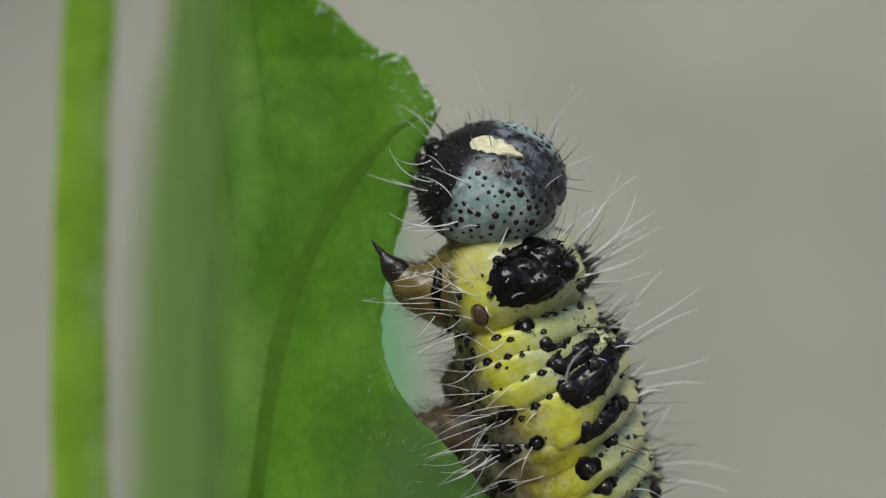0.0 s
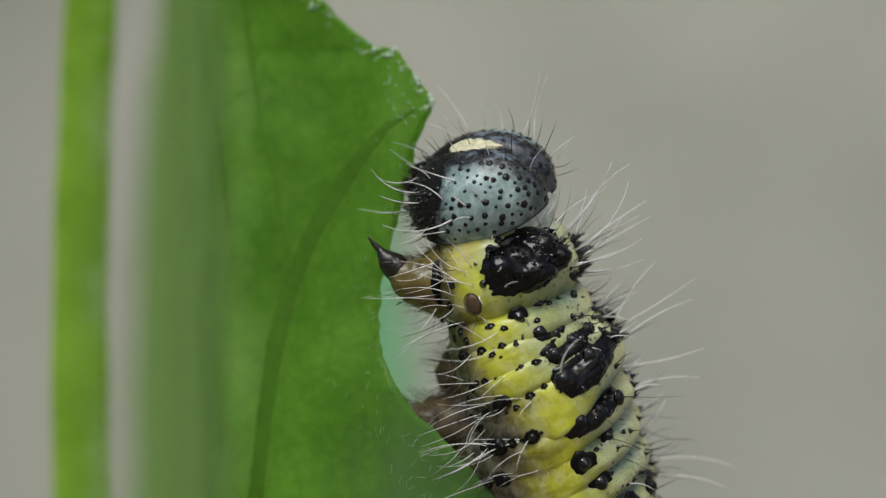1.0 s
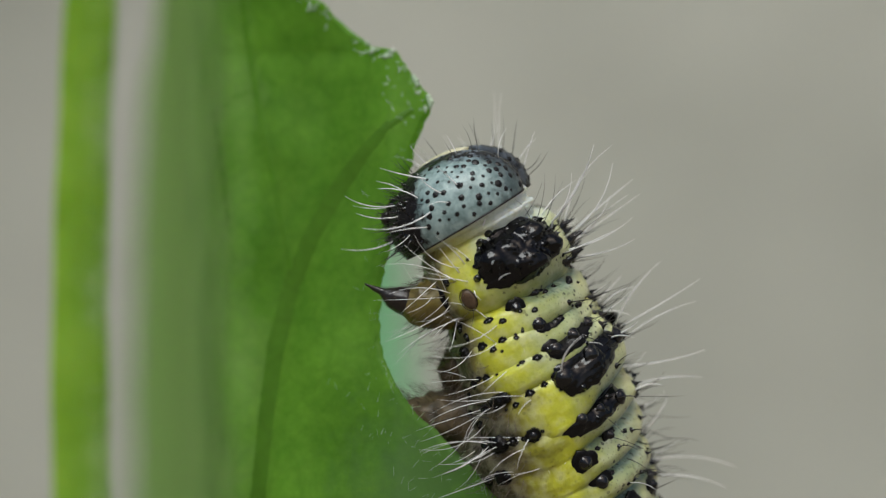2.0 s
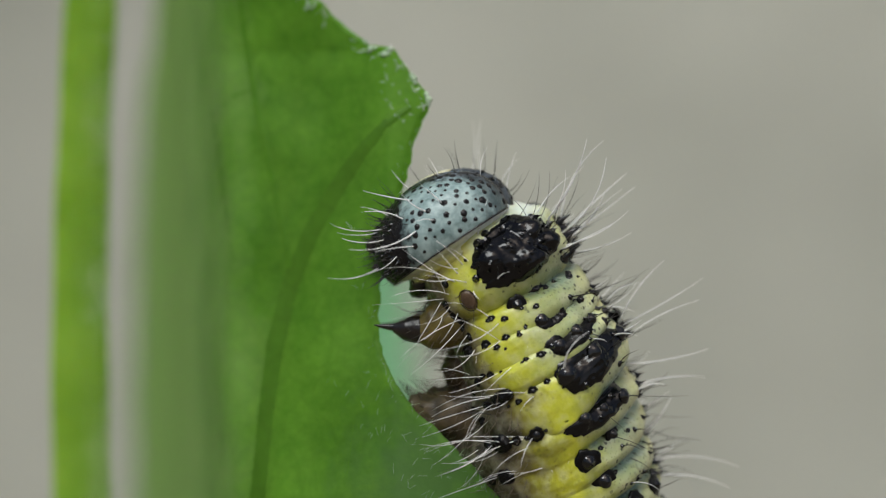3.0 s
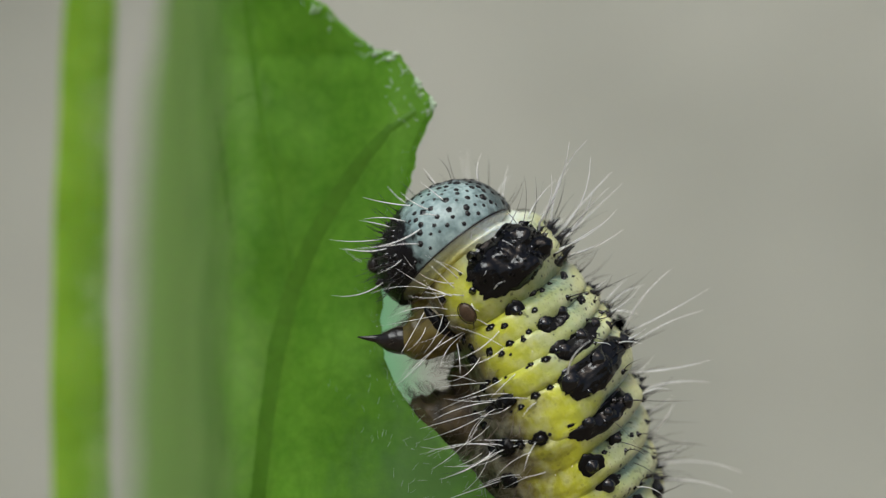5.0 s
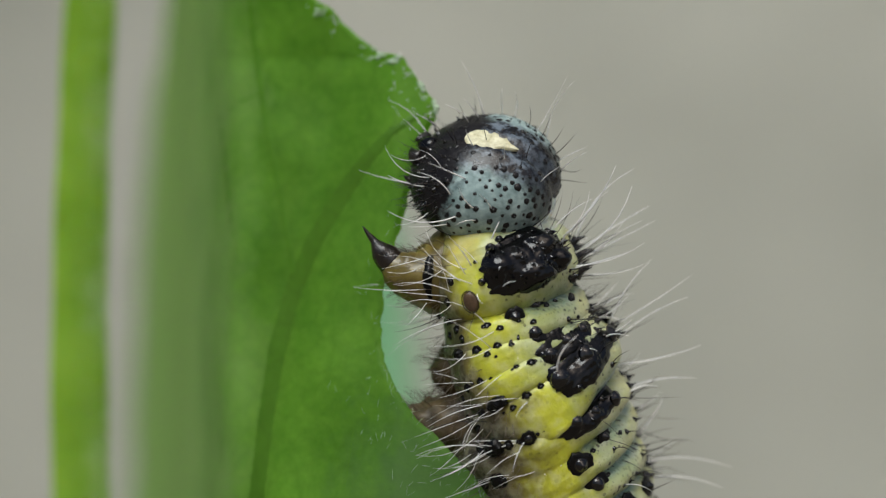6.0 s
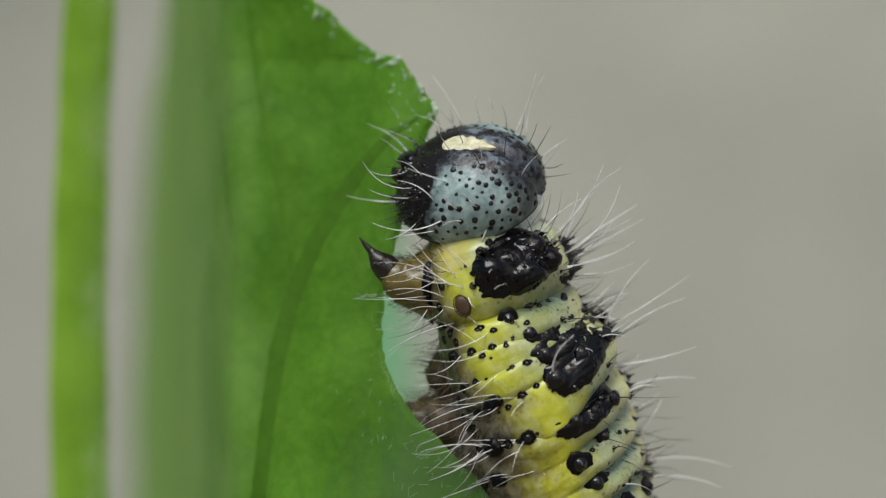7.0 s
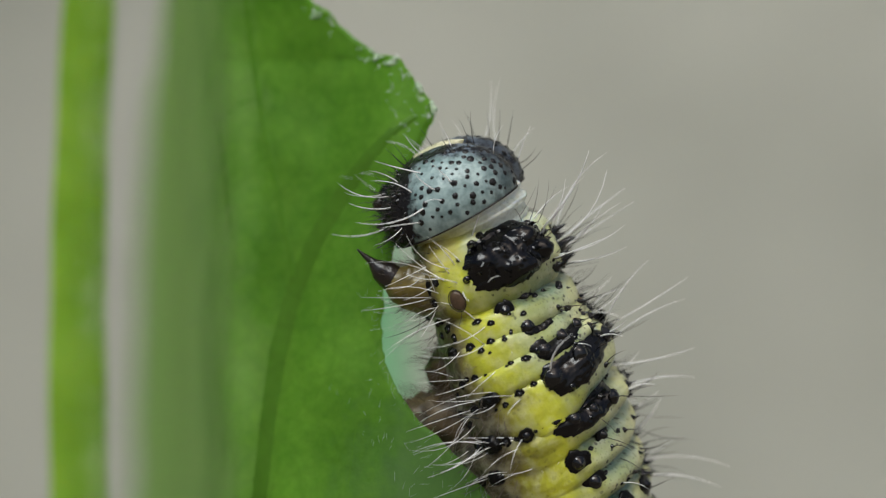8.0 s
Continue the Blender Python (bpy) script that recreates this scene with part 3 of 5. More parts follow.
class Ring:
    """A rigid ring of the body."""

    def __init__(self, name, x, y, up, radius, half, label="", long=False, d=0.0, material=None, pitch=16.0, roll=ROLL, flank=(0.2, 0.2), taper=0.0):
        self.flank, self.taper = flank, taper
        self.m, self.r, self.h, self.long = ring_pose(x, y, up, d, pitch, roll), radius, half, long
        self.x, self.y, self.d = x, y, d
        self.len = -1.06 * y
        span = 1.25 if long else 1.65
        top = 1.5 if long else span
        prof = [(v * half * K, self.radius(v) * K) for v in [-span + (span + top) * i / 32 for i in range(33)]]
        self.ob = part(name, lathe(prof, 80, self.vertex), material or SKIN, caterpillar, label, TO_CAT @ self.m)
        mark(self.ob.data, [(abs((2 * math.pi * i / 80 + math.pi) % (2 * math.pi) - math.pi) / math.pi, z / K / half) for z, r in prof for i in range(80)])

    def radius(self, v):
        if self.long:
            return self.r * along(((-1.25, 0.46), (-1.0, 0.68), (-0.8, 0.81), (-0.58, 0.92), (-0.25, 1.0), (0.1, 0.99), (0.5, 0.94), (0.72, 0.885), (0.8, 0.835), (0.92, 0.83), (1.05, 0.76), (1.2, 0.69), (1.35, 0.58), (1.5, 0.40)), v)
        return self.r * (1 - self.taper * max(-1.0, min(1.0, v)))

    def swell(self, z, a):
        v = z / K / self.h
        fold = 0 if self.long else crease(a, min(abs(v), 1.15), self.flank[0 if z > 0 else 1]) + 0.34 * max(0.0, min(abs(v), 1.65) - 0.88) ** 2
        sink = 0.13 * smoothstep(0.45, 1.1, v) * max(0.0, math.cos(a)) if self.long else 0
        return plump(a, z / K + self.len, self.y < 700) - fold - sink

    def vertex(self, z, a, r):
        r = r * self.swell(z, a)
        return Vector((r * math.cos(a), r * math.sin(a), z))

    def surf(self, x, y, out=0.0):
        """Place and normal, in the ring's frame, where a grid point meets its near side."""
        inv = self.m.inverted()
        p, way = inv @ spot(x, y, 0), inv.to_3x3() @ Vector((0, -1, 0))
        flat, line = Vector((p.x, p.y)), Vector((way.x, way.y))
        near = p
        for _ in range(4):
            v = max(-1.2, min(1.2, near.z / K / self.h))
            r = self.radius(v) * K
            r = r if near is p else r * self.swell(v * self.h * K, math.atan2(near.y, near.x))
            a, b, c = line.dot(line), flat.dot(line), flat.dot(flat) - r * r
            near = p + way * ((-b + math.sqrt(max(b * b - a * c, 0))) / a)
        ang = math.atan2(near.y, near.x)
        nrm = Vector((math.cos(ang), math.sin(ang), 0))
        return self.vertex(v * self.h * K, ang, self.radius(v) * K) + nrm * out * K, nrm

    def dirn(self, dx, dy, dd):
        """A step in the grid as a vector in the ring's frame."""
        return self.m.inverted().to_3x3() @ Vector((dx * K, dd * K, -dy * K))


def knob_mesh(name, tip, material, seed, uneven=0.04, skirt=None):
    """A wart: low dome, or pointed cone for tip near 1; with a skirt, a shiny bead on a ragged flat patch."""
    rng = random.Random(seed)
    if skirt:
        prof = [(-0.5, 1.5), (-0.1, 1.42), (0.05, 1.26), (0.12, 1.0), (0.17, 0.78), (0.24, 0.70), (0.42, 0.65), (0.60, 0.56), (0.76, 0.41), (0.86 + 0.3 * tip, 0.20), (0.9 + 0.5 * tip, 0.05)]
    elif tip > 0.6:
        prof = [(-0.5, 1.3), (-0.1, 1.2), (0.1, 0.92), (0.4, 0.62), (0.8, 0.40), (1.2, 0.25), (1.2 + 0.6 * tip, 0.12), (1.4 + 0.8 * tip, 0.03)]
    else:
        prof = [(-0.5, 1.42), (-0.12, 1.36), (0.02, 1.22), (0.14, 1.04)] + [(math.sin(a) * (0.92 + 0.7 * tip), math.cos(a) ** (1 + 0.9 * tip)) for a in (0.42, 0.7, 1.0, 1.28, 1.5)]
    lobes = [(n, rng.uniform(0, 6), rng.uniform(0.4, 1.0)) for n in (2, 3, 5, 8, 11)]

    def ragged(z, a, r):
        r *= 1 + uneven * sum(w * math.sin(n * a + p) for n, p, w in lobes) * (0.8 if z < 0.15 else 0.3)
        return Vector((r * math.cos(a), r * math.sin(a), z))

    bm = lathe(prof, 22, ragged)
    for f in bm.faces:
        f.smooth = True
        if skirt and f.calc_center_median().z > 0.18:
            f.material_index = 1
    me = bpy.data.meshes.new(name)
    bm.to_mesh(me)
    bm.free()
    for mat in ((skirt, material) if skirt else (material,)):
        me.materials.append(mat)
    return me


DOMES = [knob_mesh("tubercle", 0.15 + 0.12 * i, BEAD, i, 0.085, HALO) for i in range(6)]
CONES = [knob_mesh("spine", 0.7 + 0.15 * i, BEAD, 20 + i) for i in range(3)]
PEARLS = [knob_mesh("bead", 0.1 + 0.2 * i, BEAD, 60 + i, 0.03) for i in range(4)]
GRAINS = [knob_mesh("tubercle", 0.05 + 0.2 * i, GRAIN, 40 + i, 0.08) for i in range(5)]
dice = random.Random(77)


def knob(ob, place, nrm, size, pointed=False, tall=0.62, kinds=None):
    """A black wart on a part, at a place of its frame."""
    me = dice.choice(kinds or (CONES if pointed else DOMES))
    size, tall = (size * 0.62, tall * 1.8) if pointed else (size * 0.8, tall)
    q = nrm.to_track_quat("Z", "Y").to_matrix().to_4x4() @ pose(0, 0, 0, 0, 0, dice.uniform(0, 360))
    m = Matrix.Translation(place + nrm * size * 0.10 * K) @ q @ Matrix.Diagonal((size * K, size * K, size * K * tall, 1))
    return share("spine" if pointed else "tubercle", me, ob, "", m)


def bristle(ob, base, tip, bow, wide, dark=False):
    """One tapered, bowed hair on a part."""
    bm = bmesh.new()
    side = Vector((dice.uniform(-1, 1), dice.uniform(-1, 1), dice.uniform(-1, 1))).cross(tip - base)
    side = side.normalized() * bow * K if side.length > 1e-9 else Vector()
    pts = bend(base, tip, side, 6)
    tube(bm, pts, [wide * K * (1 - 0.85 * (i / 6) ** 1.5) for i in range(7)], 5)
    return part("bristle", bm, DARK_HAIR if dark else WHITE_HAIR, ob)


def mirrored(v):
    return Vector((v.x, -v.y, v.z))


# rings from the neck backwards, as they lie when the body is most bent
T1 = Ring("thorax_ring", 846, 500, 44, 150, 74, "yellow ring behind the head with a black shield", long=True, material=SKIN_FRONT, pitch=6, roll=8)
R1 = Ring("body_ring", 902, 553, 38, 143, 29, "pale yellow-green body ring with black warts", pitch=10, material=SKIN_UP, flank=(0.35, 0.05), taper=0.025)
R2 = Ring("body_ring", 926, 590, 36, 149, 26, "pale yellow-green body ring with black warts", pitch=12, material=SKIN_UP, flank=(0.05, 0.05), taper=0.035)
R3 = Ring("body_ring", 946, 627, 33, 157, 25, "yellow body ring with black warts", pitch=14, material=SKIN_UP, flank=(0.05, 0.5), taper=0.035)
R4 = Ring("body_ring", 959, 680, 27, 172, 42, "bright yellow body ring with a broad black band", d=12, pitch=17, material=SKIN, flank=(0.5, 0.0), taper=0.02)
R5 = Ring("body_ring", 974, 744, 23, 175, 34, "yellow body ring with a black band", d=26, pitch=18, material=SKIN, flank=(0.0, 0.15))
R6 = Ring("body_ring", 988, 799, 20, 175, 30, "yellow-green body ring with black warts", d=40, pitch=18)
R7 = Ring("body_ring", 1000, 848, 18, 174, 28, "yellow-green body ring with black warts", d=54, pitch=18)
R8 = Ring("body_ring", 1010, 895, 16, 174, 28, "yellow-green body ring with black warts", d=68, pitch=18)
COLLAR = Ring("collar", 792, 488, 48, 99, 40, "pale grey-green folded collar behind the head", material=COLLAR_SKIN, pitch=0)


def hind_body():
    """The rest of the body along the leaf margin."""
    x, y, up = 1010.0, 893.0, 14.0
    made = []
    for i in range(26):
        up += -1.2 if i < 12 else 0.4
        step = 62 if i < 22 else 48
        x += step * math.sin(radians(up))
        y += step * math.cos(radians(up))
        r = 174 * (1 - 0.45 * smoothstep(19, 26, i))
        ring = Ring("body_ring", x, y, up, r, 36, d=68 + 8 * min(i + 1, 8))
        made.append(ring)
        for sy in (-1, 1):
            for ang in (0.35, 0.75, 1.15):
                nrm = Vector((math.cos(ang), sy * math.sin(ang), 0))
                knob(ring.ob, nrm * r * K, nrm, 15)
        if 5 < i < 20 and i % 4 == 0:
            for sy in (-1, 1):
                bm = bmesh.new()
                a = Vector((-0.78 * r, sy * 0.42 * r, 0)) * K
                tube(bm, bend(a, a + Vector((-70, sy * 6, 0)) * K, Vector(), 4), [46 * K, 42 * K, 36 * K, 36 * K, 26 * K], 14)
                part("proleg", bm, BROWN, ring.ob, "stumpy brown proleg")
    return made


HIND = hind_body()


def shield(ring, cx, cy, half_p, half_a, turn, thick, seed=0, rough=1.0, humps=(), thorns=0, material=None, grains=0, beads=True):
    """A glossy black plate on a ring and its twin across the back: ragged outline, domed, humped and granular."""
    rng = random.Random(seed)
    place, nrm = ring.surf(cx, cy)
    ang0, z0 = math.atan2(place.y, place.x), place.z / K
    ct, st = math.cos(radians(turn)), math.sin(radians(turn))
    sides, rings = 110, 26
    bumps = []
    for x, y, wide, high in humps:
        q = ring.surf(x, y)[0]
        bumps.append(((math.atan2(q.y, q.x) - ang0) * ring.r, q.z / K - z0, wide, high))

    def put(s, w, out, twin):
        a = ang0 + s / ring.r
        zz = z0 + w
        top = 0.9 * ring.h if not ring.long else 1.4 * ring.h
        seat = max(-top, min(top, zz))
        q = ring.vertex(seat * K, a, ring.radius(seat / ring.h) * K)
        q.z = zz * K
        n = Vector((math.cos(a), math.sin(a), 0))
        q = q + n * out * K
        return (mirrored(q), mirrored(n)) if twin else (q, n)

    def height(s, w, f):
        h = thick * (1 - f ** 3.2)
        h += rough * (2.6 * noise.noise(Vector((s / 13, w / 13, seed + 9))) + 2.0 * noise.noise(Vector((s / 6, w / 6, seed + 3)))) * (1 - f ** 6)
        for bs, bw, wide, high in bumps:
            h += high * math.exp(-(((s - bs) ** 2 + (w - bw) ** 2) / wide ** 2) ** 1.6)
        return h - 7 * f ** 8

    for twin in (False, True):
        bm = bmesh.new()
        rows = []
        for k in range(1, rings + 1):
            f = k / rings
            row = []
            for i in range(sides):
                a = 2 * math.pi * i / sides
                rag = 1 + 0.10 * noise.noise(Vector((math.cos(a) * 3, math.sin(a) * 3, seed))) + 0.09 * noise.noise(Vector((math.cos(a) * 9, math.sin(a) * 9, seed + 4)))
                den = (abs(math.cos(a)) ** 2.6 + abs(math.sin(a)) ** 2.6) ** (1 / 2.6)
                s, w = half_p * math.cos(a) / den * rag * f, half_a * math.sin(a) / den * rag * f
                s, w = s * ct - w * st, s * st + w * ct
                row.append(bm.verts.new(put(s, w, height(s, w, f), twin)[0]))
            rows.append(row)
        for lo, hi in zip(rows, rows[1:]):
            for i in range(sides):
                bm.faces.new((lo[i], lo[(i + 1) % sides], hi[(i + 1) % sides], hi[i]))
        centre = bm.verts.new(put(0, 0, height(0, 0, 0), twin)[0])
        for i in range(sides):
            bm.faces.new((rows[0][i], rows[0][(i + 1) % sides], centre))
        bmesh.ops.recalc_face_normals(bm, faces=bm.faces)
        part("black_plate", bm, material or PATCH, ring.ob, "velvety black patch of skin")
        for bs, bw, wide, high in bumps if beads else ():
            q, n = put(bs, bw, height(bs, bw, 0.4) - 3, twin)
            knob(ring.ob, q, n, wide * 0.85, kinds=PEARLS, tall=0.6)
        for i in range(thorns):
            a, f = rng.uniform(0, 2 * math.pi), rng.uniform(0.3, 0.97)
            s, w = half_p * f * math.cos(a), half_a * f * math.sin(a)
            q, n = put(s * ct - w * st, s * st + w * ct, thick * (1 - f ** 3.2), twin)
            knob(ring.ob, q, n, rng.uniform(5, 12), pointed=True)
        for i in range(grains):
            a, f = rng.uniform(0, 2 * math.pi), 0.97 * math.sqrt(rng.random())
            s, w = half_p * f * math.cos(a), half_a * f * math.sin(a)
            s, w = s * ct - w * st, s * st + w * ct
            q, n = put(s, w, height(s, w, f) - 1.5, twin)
            knob(ring.ob, q, n, rng.uniform(3.0, 6.5), pointed=True)


shield(T1, 885, 453, 104, 57, 2, 7, seed=2, rough=0.7, material=BLACK, humps=((905, 472, 25, 13), (884, 412, 25, 14), (838, 484, 21, 12), (866, 452, 16, 7), (934, 428, 18, 13), (927, 460, 12, 8), (858, 420, 10, 6)), thorns=30, grains=70, beads=False)
shield(R4, 1055, 643, 96, 43, 4, 8, seed=5, rough=0.5, material=BLACK, humps=((1003, 675, 20, 6), (1052, 640, 19, 6), (1098, 612, 17, 7)), thorns=2)
shield(R5, 1064, 729, 90, 33, 2, 4, seed=8, rough=0.5, material=BLACK, humps=((1040, 746, 13, 5), (1074, 730, 12, 5), (1108, 710, 15, 6)), thorns=3)
shield(R3, 1018, 595, 64, 26, 0, 2, seed=12, rough=0.5, humps=((997, 616, 15, 5), (1027, 590, 15, 5), (1051, 569, 13, 5)), thorns=1)
shield(R2, 971, 556, 40, 20, 0, 2, seed=14, rough=0.6, humps=((957, 567, 14, 4), (983, 545, 14, 4)))


shield(R4, 890, 694, 26, 13, 10, 6, seed=21, rough=1.2)
shield(R5, 882, 752, 20, 17, 20, 7, seed=23, rough=1.2)
shield(R6, 892, 802, 18, 15, 0, 7, seed=25, rough=1.2)
shield(T1, 764, 606, 24, 20, 0, 7, seed=27, rough=1.2)
shield(T1, 806, 610, 20, 11, 0, 6, seed=29, rough=1.2)
shield(R2, 842, 640, 15, 11, 0, 5, seed=31, rough=1.2)


def warts(ring, rows, mirror=True, grow=1.0):
    """Black warts: x, y, size, and 1 where it is a pointed spine."""
    for x, y, size, pointed in rows:
        place, nrm = ring.surf(x, y)
        size *= 1.0 if pointed else grow
        knob(ring.ob, place, nrm, size, pointed)
        if mirror:
            knob(ring.ob, mirrored(place), mirrored(nrm), size, pointed)


warts(T1, [(800, 497, 5, 1), (832, 620, 10, 0), (757, 610, 20, 0), (785, 580, 7, 0), (775, 545, 7, 0), (805, 612, 14, 0), (962, 412, 20, 1), (942, 394, 17, 1), (975, 432, 18, 1), (968, 450, 15, 1), (952, 402, 12, 1), (972, 422, 13, 1)])
warts(R1, [(907, 545, 14, 0), (931, 512, 15, 0), (870, 580, 6, 0), (962, 492, 6, 1), (985, 478, 5, 1), (950, 505, 5, 0), (940, 540, 5, 0), (892, 515, 5, 0), (1000, 472, 4, 1)], grow=1.1)
warts(R2, [(892, 591, 7, 0), (931, 580, 6, 0), (925, 597, 5, 0), (1008, 524, 8, 1), (1030, 510, 6, 1), (1042, 505, 10, 1), (862, 612, 9, 0)])
warts(R3, [(965, 632, 7, 0), (940, 641, 5, 0), (1065, 552, 8, 1), (1078, 540, 10, 1), (880, 672, 7, 0)])
warts(R4, [(1120, 597, 17, 1), (945, 698, 8, 0), (880, 670, 6, 0), (907, 673, 5, 0), (868, 690, 11, 0), (905, 694, 12, 0), (1128, 588, 15, 1), (1136, 640, 9, 1)])
warts(R5, [(954, 765, 12, 0), (880, 752, 15, 0), (920, 778, 8, 0), (985, 755, 4, 0), (975, 735, 4, 0), (1140, 690, 10, 1), (930, 755, 4, 0)])
warts(R6, [(1046, 821, 19, 0), (1092, 781, 14, 0), (1125, 748, 10, 0), (1150, 735, 9, 1), (1005, 800, 5, 0), (1070, 800, 5, 0), (965, 830, 5, 0), (1120, 772, 5, 0), (890, 800, 13, 0), (920, 820, 8, 0)], grow=1.1)
warts(R7, [(1075, 857, 20, 0), (1118, 824, 19, 0), (1150, 797, 14, 0), (1168, 780, 10, 1), (1008, 872, 12, 0), (1040, 858, 5, 0), (1095, 845, 5, 0), (960, 880, 9, 0), (1176, 800, 9, 1)], grow=1.1)
warts(R8, [(1110, 880, 22, 0), (1150, 858, 20, 0), (1172, 838, 14, 1), (1180, 820, 9, 1), (1130, 900, 18, 0), (1168, 870, 16, 0), (1060, 905, 18, 0)], grow=1.1)


def grit(ring, x, y, lean, r, half, count, seed):
    """Small dark warts scattered between the large ones."""
    rng = random.Random(seed)
    c, n = math.cos(radians(lean)), math.sin(radians(lean))
    rows = []
    for _ in range(count):
        s = rng.uniform(-0.82, 0.86)
        q = rng.uniform(-0.62, 0.62) * half
        size = rng.choice((3.0, 3.5, 4.5, 6.0)) + (3.5 if s < -0.55 or s > 0.5 else 0.0)
        rows.append((x + s * r * c + q * n, y - s * r * n + q * c, size, 0))
    warts(ring, rows)


grit(R1, 902, 553, 38, 143, 29, 8, 301)
grit(R2, 926, 590, 36, 149, 26, 9, 302)
grit(R3, 946, 627, 33, 157, 25, 9, 303)
grit(R4, 959, 680, 27, 172, 42, 14, 304)
grit(R5, 974, 744, 23, 175, 34, 16, 305)
grit(R6, 988, 799, 20, 175, 30, 18, 306)
grit(R7, 1000, 848, 18, 174, 28, 18, 307)


def spiracle():
    place, nrm = T1.surf(821, 562)
    m = Matrix.Translation(place) @ nrm.to_track_quat("Z", "Y").to_matrix().to_4x4()
    prof = [(-6, 17), (0, 17), (3, 15.5), (5, 12), (5.6, 7), (5.8, 1)]
    bm = lathe([(z * K, r * K) for z, r in prof], 22, lambda z, a, r: Vector((r * 0.82 * math.cos(a), r * 1.12 * math.sin(a), z)))
    pore = part("spiracle", bm, DISC, T1.ob, "oval brown breathing pore", m)
    bm = bmesh.new()
    loop = [Vector((15 * math.cos(a), 20 * math.sin(a), 2.5)) * K for a in [2 * math.pi * i / 28 for i in range(29)]]
    tube(bm, loop, [0.9 * K] * 29, 6)
    part("pore_rim", bm, CLAW, T1.ob, "dark raised rim", m)


spiracle()


# head: local x to the crown's back, z to the face, y across
HEAD_REF = (872, 322, 5.0, 42.0, 0.0)
HEAD_SPIN = -30.0


def head_pose(x, y, lean, tilt, spin, d=-24.0):
    return Matrix.Translation(spot(x, y + 6, d)) @ pose(0, 0, 0, 0, -lean, 0) @ pose(0, 0, 0, tilt, 0, 0) @ pose(0, 0, 0, 0, 0, spin + HEAD_SPIN)


def head_shape(u, w):
    """A point of the capsule: two lobes with a shallow cleft between them."""
    v = Vector((math.cos(u) * math.sin(w), math.sin(u) * math.sin(w), math.cos(w)))
    cleft = 1 - 0.075 * math.exp(-(v.y / 0.10) ** 2) * smoothstep(-0.5, 0.3, v.x + 0.6 * v.z)
    muzzle = 1 + 0.05 * smoothstep(0.4, 1.0, -v.x)
    return Vector((131 * v.x * muzzle, 132 * v.y, 99 * v.z)) * cleft * K


def build_head():
    bm = bmesh.new()
    rows = []
    last = math.radians(108)
    for j in range(1, 41):
        rows.append([bm.verts.new(head_shape(2 * math.pi * i / 80, last * j / 40)) for i in range(80)])
    top = bm.verts.new(head_shape(0, 0))
    for i in range(80):
        bm.faces.new((top, rows[0][i], rows[0][(i + 1) % 80]))
    for a, b in zip(rows, rows[1:]):
        for i in range(80):
            bm.faces.new((a[i], b[i], b[(i + 1) % 80], a[(i + 1) % 80]))
    inner = [bm.verts.new(v.co * 0.9) for v in rows[-1]]
    for i in range(80):
        bm.faces.new((rows[-1][i], inner[i], inner[(i + 1) % 80], rows[-1][(i + 1) % 80]))
    bm.faces.new(inner)
    return part("head", bm, HEAD, caterpillar, "blue-grey and black speckled head capsule", TO_CAT @ head_pose(*HEAD_REF))


head = build_head()


def head_rim():
    """Dark thickened hind edge of the capsule."""
    bm = bmesh.new()
    loop = [head_shape(2 * math.pi * i / 60, math.radians(107.5)) for i in range(61)]
    tube(bm, loop, [1.5 * K] * 61, 8)
    part("head_rim", bm, CLAW, head, "dark brown hind rim")


head_rim()


def neck():
    """Soft skin that joins the capsule to the first ring."""
    prof = [(-20, 118), (-29, 121), (-34, 117), (-38, 108), (-43, 109), (-51, 117), (-58, 117), (-64, 108), (-68, 106), (-77, 107), (-88, 98), (-100, 78), (-108, 50)]
    bm = lathe([(z * K, r * K) for z, r in prof], 64, lambda z, a, r: Vector((r * math.cos(a), r * math.sin(a), z / (1 - 0.2 * (1 - math.cos(a)) / 2 * smoothstep(-24 * K, -70 * K, z)))) * (1 - 0.30 * (1 - math.cos(a)) / 2 * smoothstep(-24 * K, -70 * K, z)) * (1 + 0.02 * noise.noise(Vector((math.cos(a) * 3, math.sin(a) * 3, z / K / 20)))))
    bmesh.ops.recalc_face_normals(bm, faces=bm.faces)
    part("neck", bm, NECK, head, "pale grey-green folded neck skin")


neck()
HEAD_INV = head_pose(*HEAD_REF).inverted()


def head_spot(x, y):
    """Place and normal on the capsule, in its frame, under a grid point of the reference pose."""
    o = HEAD_INV @ spot(x, y, 0)
    way = (HEAD_INV.to_3x3() @ Vector((0, -1, 0))).normalized()
    sc = Vector((1 / 131, 1 / 132, 1 / 99)) / K
    p, q = Vector([a * b for a, b in zip(o, sc)]), Vector([a * b for a, b in zip(way, sc)])
    a, b, c = q.dot(q), p.dot(q), p.dot(p) - 1
    disc = b * b - a * c
    t = (-b + math.sqrt(max(disc, 0))) / a
    g = p + q * t
    g.normalize()
    w, u = math.acos(max(-1, min(1, g.z))), math.atan2(g.y, g.x)
    return head_shape(u, w), Vector([x * y for x, y in zip(g, sc)]).normalized()


def head_warts(rows):
    for x, y, size in rows:
        place, nrm = head_spot(x, y)
        if place.z < -24 * K:
            continue
        knob(head, place, nrm, size * 0.70, False, 0.36, GRAINS)
        knob(head, mirrored(place), mirrored(nrm), size * 0.70, False, 0.36, GRAINS)


